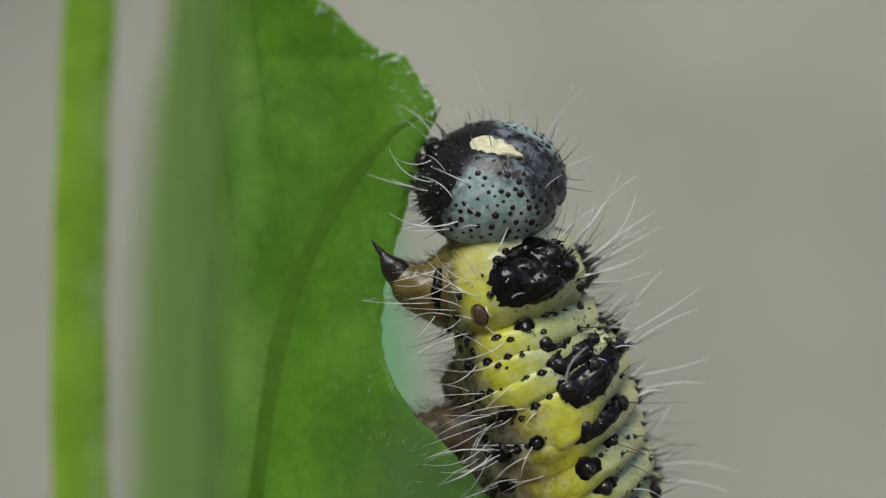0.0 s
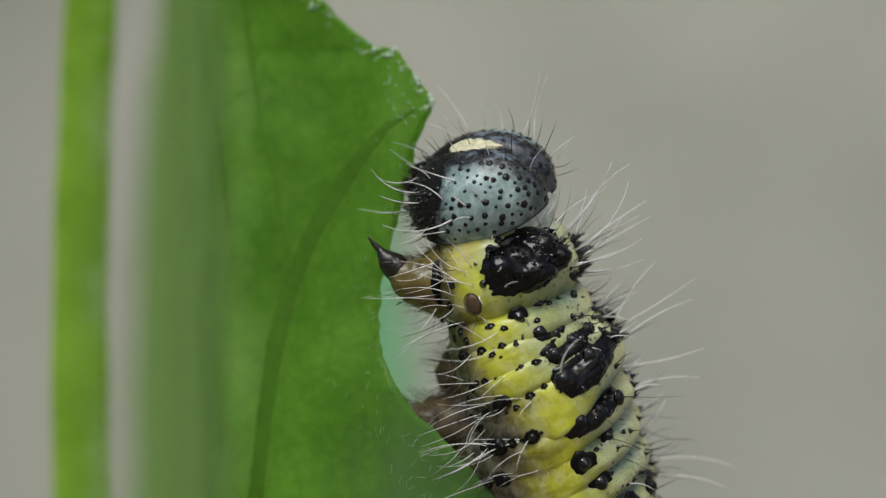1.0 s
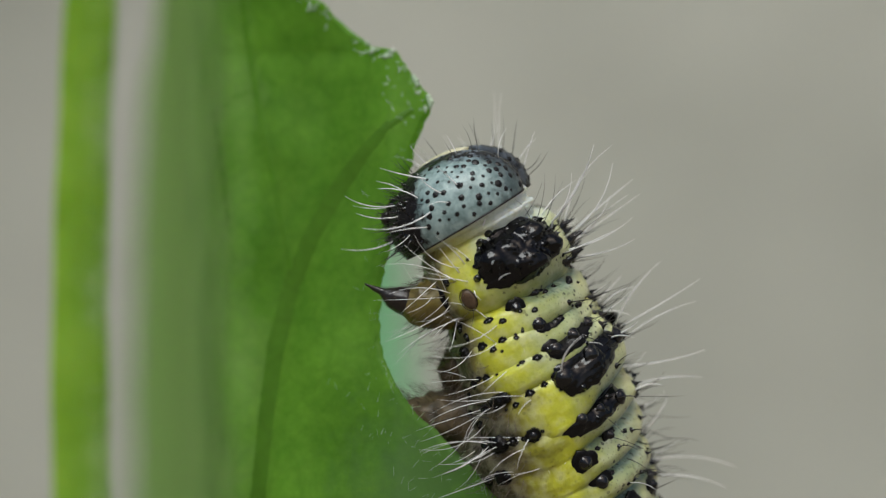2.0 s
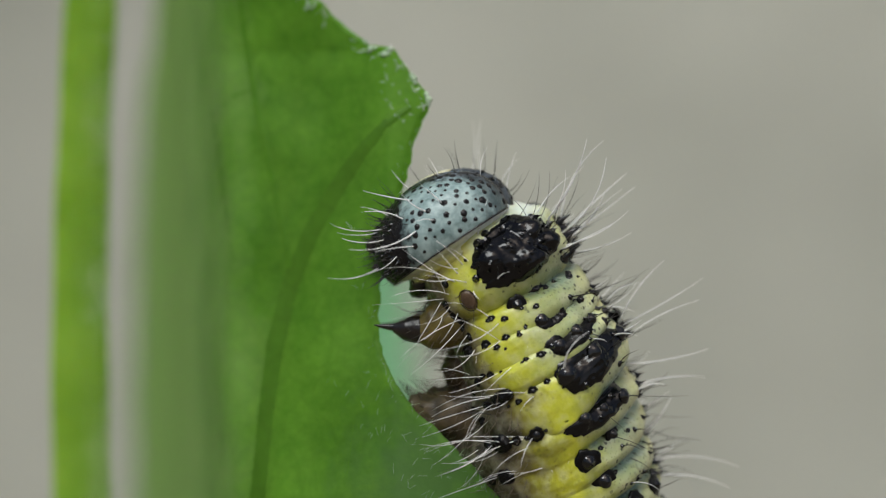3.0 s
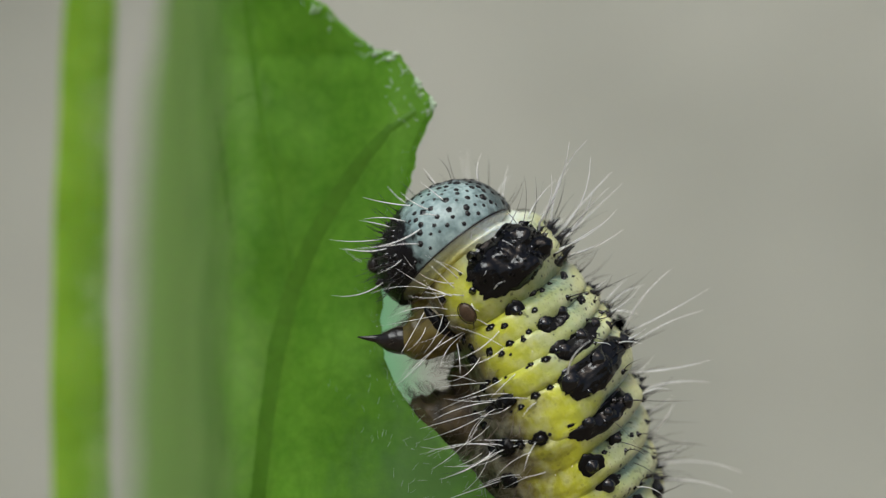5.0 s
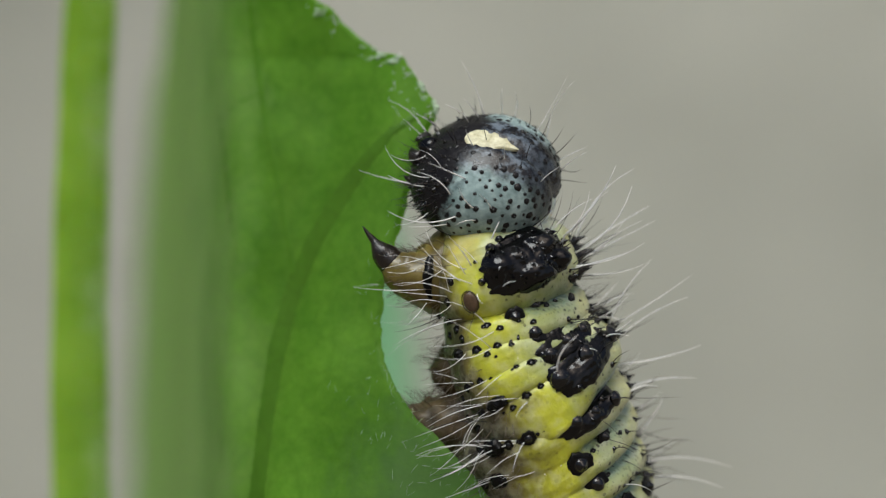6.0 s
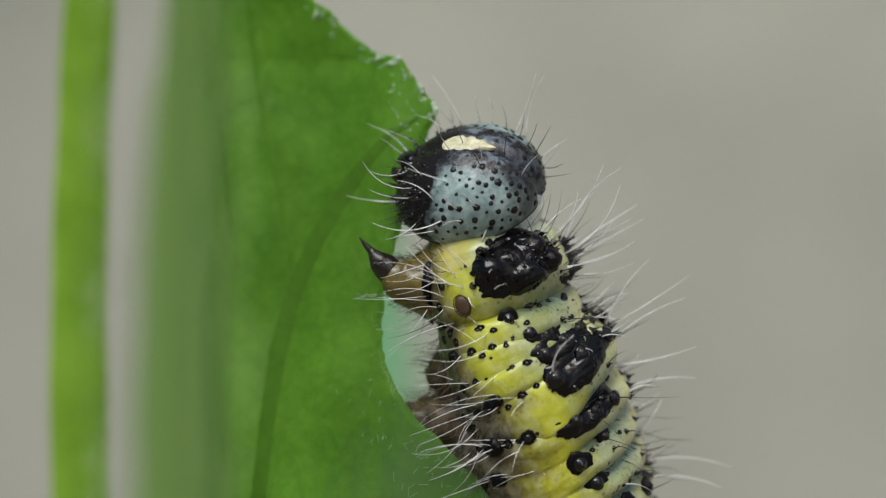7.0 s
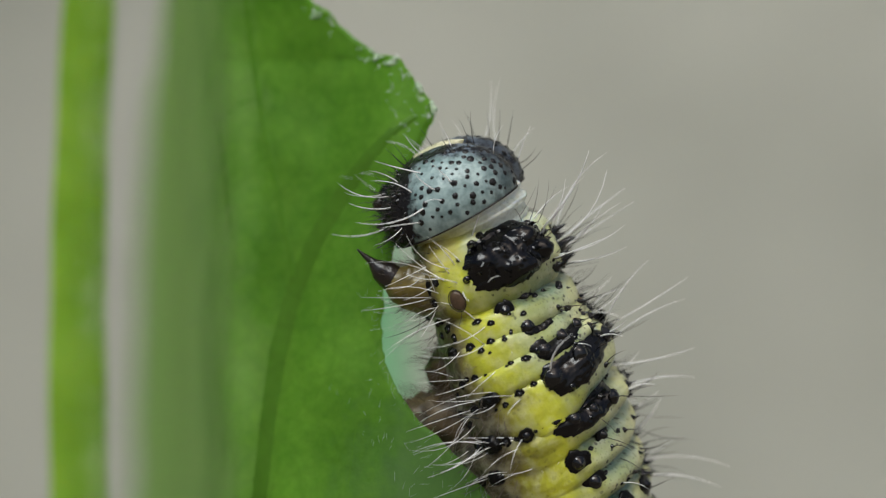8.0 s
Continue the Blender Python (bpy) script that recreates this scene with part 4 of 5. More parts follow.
head_warts([(897, 315, 8), (895, 349, 7), (917, 349, 9), (930, 375, 7), (905, 398, 7), (870, 383, 9), (840, 378, 7), (858, 316, 6), (862, 342, 5), (886, 360, 4), (875, 366, 4)])
head_warts([(884, 342, 7), (901, 372, 6), (933, 400, 9), (890, 413, 8), (862, 403, 8), (838, 399, 6), (926, 315, 5), (945, 385, 7), (952, 362, 7), (915, 383, 4), (858, 366, 4), (818, 357, 6)])
head_warts([(810, 385, 7), (848, 280, 6), (876, 288, 4), (830, 330, 4), (825, 405, 5), (870, 332, 4), (853, 329, 4), (908, 412, 4), (885, 395, 4), (812, 408, 4), (960, 330, 7), (975, 345, 8)])


def more_head_warts():
    """Scattered dark grains over the cheeks and crown."""
    rng = random.Random(31)
    taken = [o.matrix_basis.translation.copy() for o in head.children if o.name.startswith("tubercle")]
    count = 0
    while count < 70:
        g = Vector((rng.uniform(-0.75, 1), -rng.uniform(0.15, 1), rng.uniform(-0.2, 0.95))).normalized()
        q = Vector((131 * g.x, 132 * g.y, 99 * g.z)) * K
        if g.z > -0.2 and all((q - o).length > 11.5 * K for o in taken):
            taken.append(q)
            count += 1
            size = rng.uniform(2.2, 5.5)
            knob(head, q, g, size, False, 0.30, GRAINS)
            knob(head, mirrored(q), mirrored(g), size, False, 0.30, GRAINS)


more_head_warts()


def muzzle_spines():
    """Crowded black spines, each with a short hair, round the mouth."""
    rng = random.Random(61)
    count = 0
    while count < 56:
        g = Vector((rng.uniform(-1, -0.25), rng.uniform(-1, 0.3), rng.uniform(-0.25, 0.8))).normalized()
        if g.z < -0.2 or g.x > -0.35 + 0.25 * g.z:
            continue
        count += 1
        q = Vector((133 * g.x, 132 * g.y, 99 * g.z)) * K
        knob(head, q, g, rng.uniform(4, 8), True)
        tip = q + (g * rng.uniform(14, 40) + Vector((rng.uniform(-14, 4), rng.uniform(-8, 8), rng.uniform(-8, 12)))) * K
        bristle(head, q, tip, 4, rng.uniform(0.6, 1.0), True)


muzzle_spines()


def frons():
    """Cream triangular plate between the lobes."""
    bm = bmesh.new()
    rows = []
    for i in range(25):
        t = i / 24
        w = -0.22 + 0.78 * t
        half = 0.21 * math.sin(math.pi * (0.10 + 0.90 * t ** 0.62)) + 0.008
        row = []
        for k in range(9):
            s = (k / 4 - 1) * half * (1 + 0.45 * noise.noise(Vector((t * 9, k > 4, 2))) + 0.25 * noise.noise(Vector((t * 23, k > 4, 5))))
            d = Vector((math.sin(w), s, math.cos(w))).normalized()
            edge = abs(k / 4 - 1)
            row.append(bm.verts.new(Vector((132 * d.x, 133 * d.y, 100 * d.z)) * K * (0.992 - 0.06 * edge ** 6)))
        rows.append(row)
    for a, b in zip(rows, rows[1:]):
        for k in range(8):
            bm.faces.new((a[k], b[k], b[k + 1], a[k + 1]))
    bmesh.ops.recalc_face_normals(bm, faces=bm.faces)
    part("face_plate", bm, CREAM, head, "cream triangular face plate")


frons()


def mouth():
    for sy in (-1, 1):
        bm = bmesh.new()
        a = Vector((-118, sy * 22, 48)) * K
        tube(bm, bend(a, a + Vector((-14, -sy * 12, 8)) * K, Vector((0, sy * 5 * K, 0)), 5), [16 * K, 15 * K, 13 * K, 9 * K, 6 * K, 2 * K], 10)
        part("mandible", bm, CLAW, head, "dark brown jaw")
        bm = bmesh.new()
        a = Vector((-112, sy * 44, 8)) * K
        tube(bm, bend(a, a + Vector((-26, sy * 2, 10)) * K, Vector(), 4), [10 * K, 9 * K, 7 * K, 5 * K, 2 * K], 8)
        part("antenna", bm, CLAW, head, "short dark feeler")
        for k in range(5):
            a = radians(-35 + 24 * k)
            g = Vector((-0.72 - 0.12 * math.cos(a), sy * 0.62, 0.22 * math.sin(a) - 0.1)).normalized()
            knob(head, Vector((131 * g.x, 132 * g.y, 99 * g.z)) * K, g, 6.5, False, 0.8)
    bm = bmesh.new()
    tube(bm, bend(Vector((-98, 0, 52)) * K, Vector((-124, 0, 58)) * K, Vector((0, 0, 3 * K)), 4), [24 * K, 22 * K, 17 * K, 11 * K, 4 * K], 12)
    part("upper_lip", bm, BLACK, head, "dark upper lip")
    bm = bmesh.new()
    tube(bm, bend(Vector((-70, 0, -40)) * K, Vector((-118, 0, -58)) * K, Vector((0, 0, -6 * K)), 5), [30 * K, 32 * K, 30 * K, 24 * K, 16 * K, 8 * K], 14)
    part("lower_lip", bm, CLAW, head, "brown lower lip")


mouth()

# ---------------------------------------------------------------- legs


def build_leg():
    """First leg, drawn as it stretches towards the leaf; its frame sits at the breathing pore."""
    root = Vector(spot(848, 553))
    parts = []
    for sy, d0 in ((1, -60), (-1, 70)):
        def at(x, y, d=0.0):
            return spot(x, y, d0 + d) - root
        bm = bmesh.new()
        tube(bm, [at(815, 505, 40), at(785, 512, 20), at(760, 513, 4), at(738, 508), at(720, 498), at(705, 485)], [76 * K, 66 * K, 53 * K, 42 * K, 34 * K, 22 * K], 36, 0.13)
        ob = part("leg", bm, AMBER, caterpillar, "amber jointed leg with a dark claw", TO_CAT @ Matrix.Translation(root))
        bm = bmesh.new()
        tube(bm, [at(718, 494), at(709, 487), at(700, 479), at(690, 468), at(682, 458), at(677, 450), at(668, 439), at(657, 424)], [22 * K, 25 * K, 24 * K, 19 * K, 12 * K, 6.5 * K, 4.2 * K, 1.0 * K], 20, 0.16)
        part("claw", bm, CLAW, ob, "dark brown pointed claw")
        bm = bmesh.new()
        tube(bm, [at(778, 476, -30), at(775, 490, -36), at(772, 512, -40), at(771, 530, -38), at(778, 552, -30)], [4 * K, 9 * K, 12 * K, 10 * K, 4 * K], 16, 0.5)
        part("leg_plate", bm, PATCH, ob, "dark brown plate on the leg")
        for x, y, x2, y2 in ((770, 480, 690, 500), (800, 500, 715, 530), (775, 535, 640, 532), (800, 560, 720, 566), (770, 560, 735, 600), (752, 500, 700, 505)):
            bristle(ob, at(x, y, -40), at(x2, y2, -70), 10, 0.9)
        rng = random.Random(51)
        bm = bmesh.new()
        for i in range(80):
            x = rng.uniform(715, 815)
            r = 24 + (x - 712) * 0.5
            a = rng.uniform(0, 2 * math.pi)
            base = at(x, 505 + 0.1 * (x - 712) + r * 0.92 * math.sin(a), r * 0.92 * math.cos(a))
            tip = base + Vector((-rng.uniform(8, 42), 0.4 * r * math.cos(a) - rng.uniform(0, 10), -rng.uniform(2, 22) * math.sin(a))) * K
            tube(bm, bend(base, tip, Vector((0, 0, rng.uniform(-4, 4) * K)), 3), [0.7 * K, 0.6 * K, 0.5 * K, 0.2 * K], 3)
        tagged(part("leg_down", bm, BROWN_HAIR, ob, "thin brownish leg hairs"), kind="stuff")
        parts.append(ob)
    return parts


legs = build_leg()


def hind_legs():
    """Second and third pair, dark and hairy, held below the yellow flank."""
    rng = random.Random(41)
    for ring, pts, rad in ((R2, ((880, 655), (850, 668), (825, 682), (808, 692)), (62, 50, 34, 18)), (R4, ((885, 748), (840, 744), (790, 735), (752, 724), (724, 710)), (78, 66, 52, 36, 14)),
                           (R6, ((930, 830), (890, 830), (860, 815), (838, 800)), (80, 66, 46, 20))):
        inv = ring.m.inverted()
        for d in (14, 90):
            bm = bmesh.new()
            line = [inv @ spot(x, y, d) for x, y in pts]
            tube(bm, line, [r * K for r in rad], 24, 0.35)
            ob = part("leg", bm, BROWN, ring.ob, "brown hairy leg")
            bm = bmesh.new()
            for i in range(50 if ring is R2 else 90):
                k = rng.randrange(len(pts) - 1)
                f = rng.random()
                c, r = line[k].lerp(line[k + 1], f), (rad[k] + (rad[k + 1] - rad[k]) * f) * K
                way = (line[k + 1] - line[k]).normalized()
                out = Vector((rng.uniform(-1, 1), rng.uniform(-1, 1), rng.uniform(-1, 1))).cross(way).normalized()
                base = c + out * r * 0.9
                tip = base + out * rng.uniform(8, 22) * K + way * rng.uniform(10, 46) * K
                tube(bm, bend(base, tip, out * 4 * K, 3), [0.8 * K, 0.7 * K, 0.5 * K, 0.2 * K], 3)
            tagged(part("leg_down", bm, BROWN_HAIR, ob, "thin brownish leg hairs"), kind="stuff")
            if ring is R4:
                bm = bmesh.new()
                tube(bm, bend(line[2], inv @ spot(724, 792, d - 8), Vector((0, 0, 4 * K)), 5), [20 * K, 18 * K, 14 * K, 10 * K, 6 * K, 2 * K], 12)
                part("claw", bm, CLAW, ob, "dark pointed claw")


hind_legs()


# ---------------------------------------------------------------- bristles
def hairs(ring, rows, wide=2.2, dark=False, deep=-20, bow=9):
    """Hairs from one grid point to another; deep is how far the tip comes forward."""
    for x, y, x2, y2 in rows:
        if x2 < x:
            x, y, x2, y2 = x + dice.uniform(-20, 20), y + dice.uniform(-15, 15), x2 + dice.uniform(-32, 32), y2 + dice.uniform(-26, 26)
        base, nrm = ring.surf(x, y, -2)
        length = math.hypot(x2 - x, y2 - y)
        depth = (ring.m @ base).y / K
        bristle(ring.ob, base, ring.m.inverted() @ spot(x2, y2, depth + deep + dice.uniform(-25, 25)), bow * dice.uniform(0.6, 2.0) * length / 110, wide * dice.uniform(0.40, 0.62) * (1.5 if x2 > x and not dark else 1.0), dark)


hairs(R4, [(1122, 592, 1195, 488), (1128, 590, 1262, 524), (1130, 618, 1252, 562), (1138, 660, 1262, 650), (1094, 612, 1148, 590), (1062, 632, 1008, 688)])
hairs(R4, [(1003, 678, 1052, 606), (1095, 615, 1140, 618)], 2.6, deep=-60, bow=14)
hairs(R5, [(1146, 694, 1260, 682), (1142, 700, 1190, 694)])
hairs(R7, [(1176, 836, 1318, 842), (1168, 780, 1200, 715)], 2.6)
hairs(R8, [(1180, 850, 1300, 878)], 2.4)
hairs(R5, [(1120, 708, 1232, 714), (1078, 738, 1130, 790)], 1.5, True)
hairs(R6, [(1155, 745, 1240, 752), (1160, 760, 1245, 790), (1092, 782, 1165, 812)], 1.4, True)
hairs(R7, [(1165, 800, 1255, 795), (1170, 815, 1230, 810), (1120, 825, 1165, 848), (1172, 790, 1215, 770)], 1.4, True)
hairs(R8, [(1175, 850, 1245, 860), (1160, 858, 1240, 862)], 1.4, True)
hairs(R2, [(1042, 505, 1118, 462), (1030, 510, 1075, 470)], 1.4, True)
hairs(R3, [(1076, 542, 1155, 472), (1062, 552, 1130, 490), (1078, 545, 1130, 520), (1051, 569, 1090, 545)], 1.4, True)
hairs(R3, [(1080, 545, 1140, 500), (1082, 548, 1132, 552)], 1.8)
hairs(T1, [(935, 400, 932, 252), (950, 400, 990, 232), (962, 405, 1042, 280), (905, 385, 945, 310), (812, 462, 800, 405), (955, 410, 1000, 262), (925, 395, 905, 370), (970, 415, 1012, 320)])
hairs(T1, [(870, 390, 862, 310), (900, 385, 895, 325), (930, 390, 928, 330), (945, 395, 960, 300), (955, 400, 980, 330), (970, 410, 1030, 335), (975, 425, 1045, 350), (880, 400, 840, 375), (965, 425, 1010, 395)], 1.4, True)
hairs(T1, [(800, 522, 692, 503), (795, 528, 715, 512), (780, 540, 668, 552), (815, 512, 735, 495), (770, 560, 700, 585), (825, 545, 842, 560), (860, 520, 880, 500), (840, 470, 842, 495)], 1.6)
hairs(T1, [(805, 610, 745, 690), (790, 615, 725, 640), (755, 610, 690, 620), (760, 600, 680, 655), (775, 620, 730, 700)], 1.8)
hairs(T1, [(968, 418, 1062, 300), (972, 425, 1040, 310), (965, 430, 1060, 345), (958, 440, 1040, 372), (975, 440, 1075, 380), (940, 395, 965, 285), (925, 392, 935, 300)], 1.8)
hairs(T1, [(960, 430, 1020, 345), (970, 445, 1050, 400), (950, 410, 985, 350), (940, 400, 950, 345), (915, 390, 912, 335), (978, 450, 1040, 420)], 1.3, True)
hairs(T1, [(808, 520, 722, 496), (800, 530, 705, 528), (812, 512, 740, 478), (795, 540, 690, 545)], 2.0)
hairs(R1, [(870, 580, 800, 575), (905, 550, 915, 580), (865, 590, 800, 640)], 1.8)
hairs(R2, [(892, 590, 815, 575), (870, 610, 780, 650), (860, 620, 770, 700), (958, 570, 945, 600)], 1.8)
hairs(R3, [(880, 672, 800, 700), (870, 660, 790, 690), (850, 665, 760, 650), (905, 660, 850, 690)], 1.5)
hairs(R4, [(905, 694, 790, 730), (880, 690, 800, 720), (868, 690, 770, 745), (945, 698, 920, 730), (900, 715, 830, 750), (860, 710, 740, 740), (850, 720, 760, 780), (915, 700, 880, 725)], 1.6)
hairs(R5, [(954, 765, 905, 830), (880, 752, 790, 800), (900, 745, 850, 760), (930, 755, 860, 800), (870, 770, 780, 850), (890, 770, 800, 830), (860, 760, 755, 800), (920, 780, 850, 860), (945, 780, 900, 860)], 1.6)
hairs(R6, [(965, 790, 930, 870), (985, 795, 960, 840), (1000, 800, 985, 845), (940, 800, 880, 860), (900, 800, 830, 870), (890, 810, 800, 870), (1010, 780, 1015, 830), (975, 780, 955, 815), (915, 820, 840, 890)], 1.5)
hairs(R7, [(960, 870, 900, 910), (990, 850, 970, 890), (1010, 872, 1000, 915), (930, 860, 850, 900)], 1.5)


hairs(T1, [(770, 600, 700, 640), (780, 590, 705, 560), (765, 575, 690, 590), (790, 600, 740, 660), (800, 590, 735, 630), (785, 570, 712, 540)], 1.3)
hairs(T1, [(775, 610, 720, 665), (760, 590, 700, 615), (790, 620, 750, 690), (800, 625, 770, 690)], 1.4, True)
hairs(R4, [(890, 700, 850, 745), (870, 715, 815, 770), (880, 730, 815, 790), (858, 735, 770, 790), (845, 740, 780, 800)], 1.3)
hairs(R5, [(900, 790, 845, 850), (870, 785, 800, 850), (880, 800, 820, 880), (860, 790, 790, 840)], 1.3)
hairs(R4, [(868, 700, 800, 760), (855, 725, 770, 770)], 1.5, True)
hairs(R5, [(875, 775, 815, 830), (865, 790, 790, 860)], 1.5, True)


def stubble():
    """Short dark spines with a hair each, scattered over the back."""
    rng = random.Random(21)
    for ring, count in ((T1, 10), (R1, 7), (R2, 8), (R3, 8), (R4, 9), (R5, 8), (R6, 8), (R7, 8), (R8, 7)):
        for i in range(count):
            a = rng.uniform(-0.75, 0.75)
            v = rng.uniform(-0.55, 0.55)
            n = Vector((math.cos(a), math.sin(a), 0))
            q = ring.vertex(v * ring.h * K, a, ring.radius(v) * K)
            size = rng.uniform(4, 8)
            knob(ring.ob, q, n, size, True)
            tip = q + (n * rng.uniform(30, 70) + Vector((rng.uniform(-12, 12), rng.uniform(-12, 12), rng.uniform(-12, 22)))) * K
            bristle(ring.ob, q, tip, 6, rng.uniform(0.8, 1.2), rng.random() < 0.8)


stubble()


def head_hairs(rows, wide, dark=False, deep=-30):
    for x, y, x2, y2 in rows:
        base, nrm = head_spot(x, y)
        depth = (HEAD_INV.inverted() @ base).y / K
        tip = HEAD_INV @ spot(x2, y2, depth + deep + dice.uniform(-20, 20))
        ln = math.hypot(x2 - x, y2 - y)
        bristle(head, base - nrm * 2 * K, tip, 12 * dice.uniform(0.3, 1.4) * ln / 90, wide * dice.uniform(0.5, 0.72), dark)


head_hairs([(830, 325, 765, 285), (800, 350, 745, 300), (838, 378, 815, 335), (868, 383, 850, 352), (772, 315, 695, 248), (740, 322, 650, 288), (805, 388, 685, 362), (790, 400, 720, 395), (770, 275, 700, 262), (760, 330, 695, 300)], 2.1)
head_hairs([(775, 240, 715, 170), (778, 250, 735, 205), (800, 225, 745, 190), (850, 225, 812, 188), (880, 215, 850, 115), (915, 215, 916, 172), (935, 225, 938, 180), (968, 255, 1032, 162), (985, 270, 1045, 172), (870, 218, 845, 182)], 1.6)
head_hairs([(1000, 310, 1055, 290), (960, 345, 1000, 318), (900, 300, 902, 268), (850, 268, 840, 235), (1002, 330, 1050, 300), (790, 300, 755, 262), (760, 375, 700, 390), (840, 400, 800, 402)], 1.5)
head_hairs([(955, 245, 958, 208), (985, 285, 1015, 250), (995, 300, 1035, 265), (1003, 325, 1040, 330), (895, 312, 892, 290), (925, 315, 935, 270), (840, 220, 836, 190), (865, 214, 866, 180), (800, 235, 770, 205), (780, 300, 752, 300)], 1.4, True)
head_hairs([(765, 290, 735, 275), (765, 350, 722, 345), (975, 265, 995, 225), (945, 300, 962, 260), (1005, 345, 1048, 355), (822, 262, 812, 225), (875, 260, 870, 225), (790, 330, 760, 318)], 1.4, True)


head_hairs([(768, 262, 742, 240), (760, 280, 732, 262), (756, 300, 728, 290), (752, 320, 724, 318), (756, 342, 726, 348), (762, 362, 735, 376), (772, 380, 748, 398), (790, 250, 765, 225), (805, 270, 782, 250), (785, 285, 758, 272)], 1.5, True)
head_hairs([(778, 305, 750, 298), (800, 300, 775, 290), (790, 345, 765, 345), (775, 330, 748, 330), (800, 365, 776, 372), (815, 250, 800, 222), (820, 290, 800, 275), (772, 355, 745, 362)], 1.4, True)


def belly_fur():
    """Soft brown down below the flank."""
    rng = random.Random(9)
    for ring in (T1, R2, R3, R4, R5, R6, R7):
        bm = bmesh.new()
        for i in range(10 if ring in (T1, R2, R3) else 80):
            a = -rng.uniform(1.75, 2.8)
            v = rng.uniform(-0.9, 0.9)
            n = Vector((math.cos(a), math.sin(a), 0))
            base = n * ring.radius(v) * 0.97 * K + Vector((0, 0, v * ring.h * K))
            tip = base + (n * rng.uniform(6, 40) + Vector((-rng.uniform(-8, 30), rng.uniform(-16, 16), rng.uniform(-40, 14)))) * K
            tube(bm, bend(base, tip, Vector((0, 0, -5 * K)), 3), [0.7 * K, 0.6 * K, 0.5 * K, 0.2 * K], 3)
        tagged(part("belly_down", bm, BROWN_HAIR, ring.ob, "thin brownish belly hairs"), kind="stuff")


belly_fur()


def build_trunk():
    """One continuous skin for the rings that move together; their warts, plates and hairs move onto it."""
    chain = [R5, R6, R7, R8] + HIND
    keep, sides = R6, 112
    stations = []
    for k in range(14):
        v = 1.6 - 1.6 * k / 14
        stations.append((R5.m @ Matrix.Translation((0, 0, v * R5.h * K)), R5.r, R5.len + v * R5.h, v, 0.0))
    for a, b in zip(chain, chain[1:]):
        steps = 20 if a in (R5, R6, R7) else 9
        for k in range(steps):
            f = k / steps
            m = Matrix.Translation(a.m.translation.lerp(b.m.translation, f)) @ a.m.to_quaternion().slerp(b.m.to_quaternion(), f).to_matrix().to_4x4()
            stations.append((m, a.r + (b.r - a.r) * f, a.len + (b.len - a.len) * f, -2 * f if f < 0.5 else 2 - 2 * f, 0.12))
    last = chain[-1]
    for k in range(8):
        v = -1.3 * k / 7
        stations.append((last.m @ Matrix.Translation((0, 0, v * last.h * K)), last.r * math.sqrt(max(0.02, 1 - (k / 7.2) ** 2)), last.len + v * last.h, v, 0.12))
    inv = keep.m.inverted()
    bm = bmesh.new()
    loops, rows = [], []
    for n, (m, r, ln, v, flank) in enumerate(stations):
        loop = []
        tuck = 0.13 * max(0.0, v - 0.3) ** 2 if n < 14 else 0
        for i in range(sides):
            a = 2 * math.pi * i / sides
            q = r * K * (plump(a, ln) - crease(a, min(1.2, abs(v)), flank) - tuck)
            loop.append(bm.verts.new(inv @ m @ Vector((q * math.cos(a), q * math.sin(a), 0))))
            rows.append((abs((a + math.pi) % (2 * math.pi) - math.pi) / math.pi, v))
        loops.append(loop)
    for hi, lo in zip(loops, loops[1:]):
        for i in range(sides):
            bm.faces.new((lo[i], lo[(i + 1) % sides], hi[(i + 1) % sides], hi[i]))
    bm.faces.new(tuple(loops[0]))
    bm.faces.new(tuple(reversed(loops[-1])))
    for f in bm.faces:
        f.smooth = True
    me = bpy.data.meshes.new("trunk")
    bm.to_mesh(me)
    bm.free()
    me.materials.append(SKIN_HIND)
    mark(me, rows)
    keep.ob.data = me
    keep.ob.name = "trunk"
    tagged(keep.ob, "yellow-green ringed hind body with black warts")
    for ring in chain:
        if ring is keep:
            continue
        for ob in [o for o in bpy.data.objects if o.parent == ring.ob]:
            ob.parent = keep.ob
            ob.matrix_basis = inv @ ring.m @ ob.matrix_basis
        bpy.data.objects.remove(ring.ob)
        ring.ob = keep.ob


build_trunk()


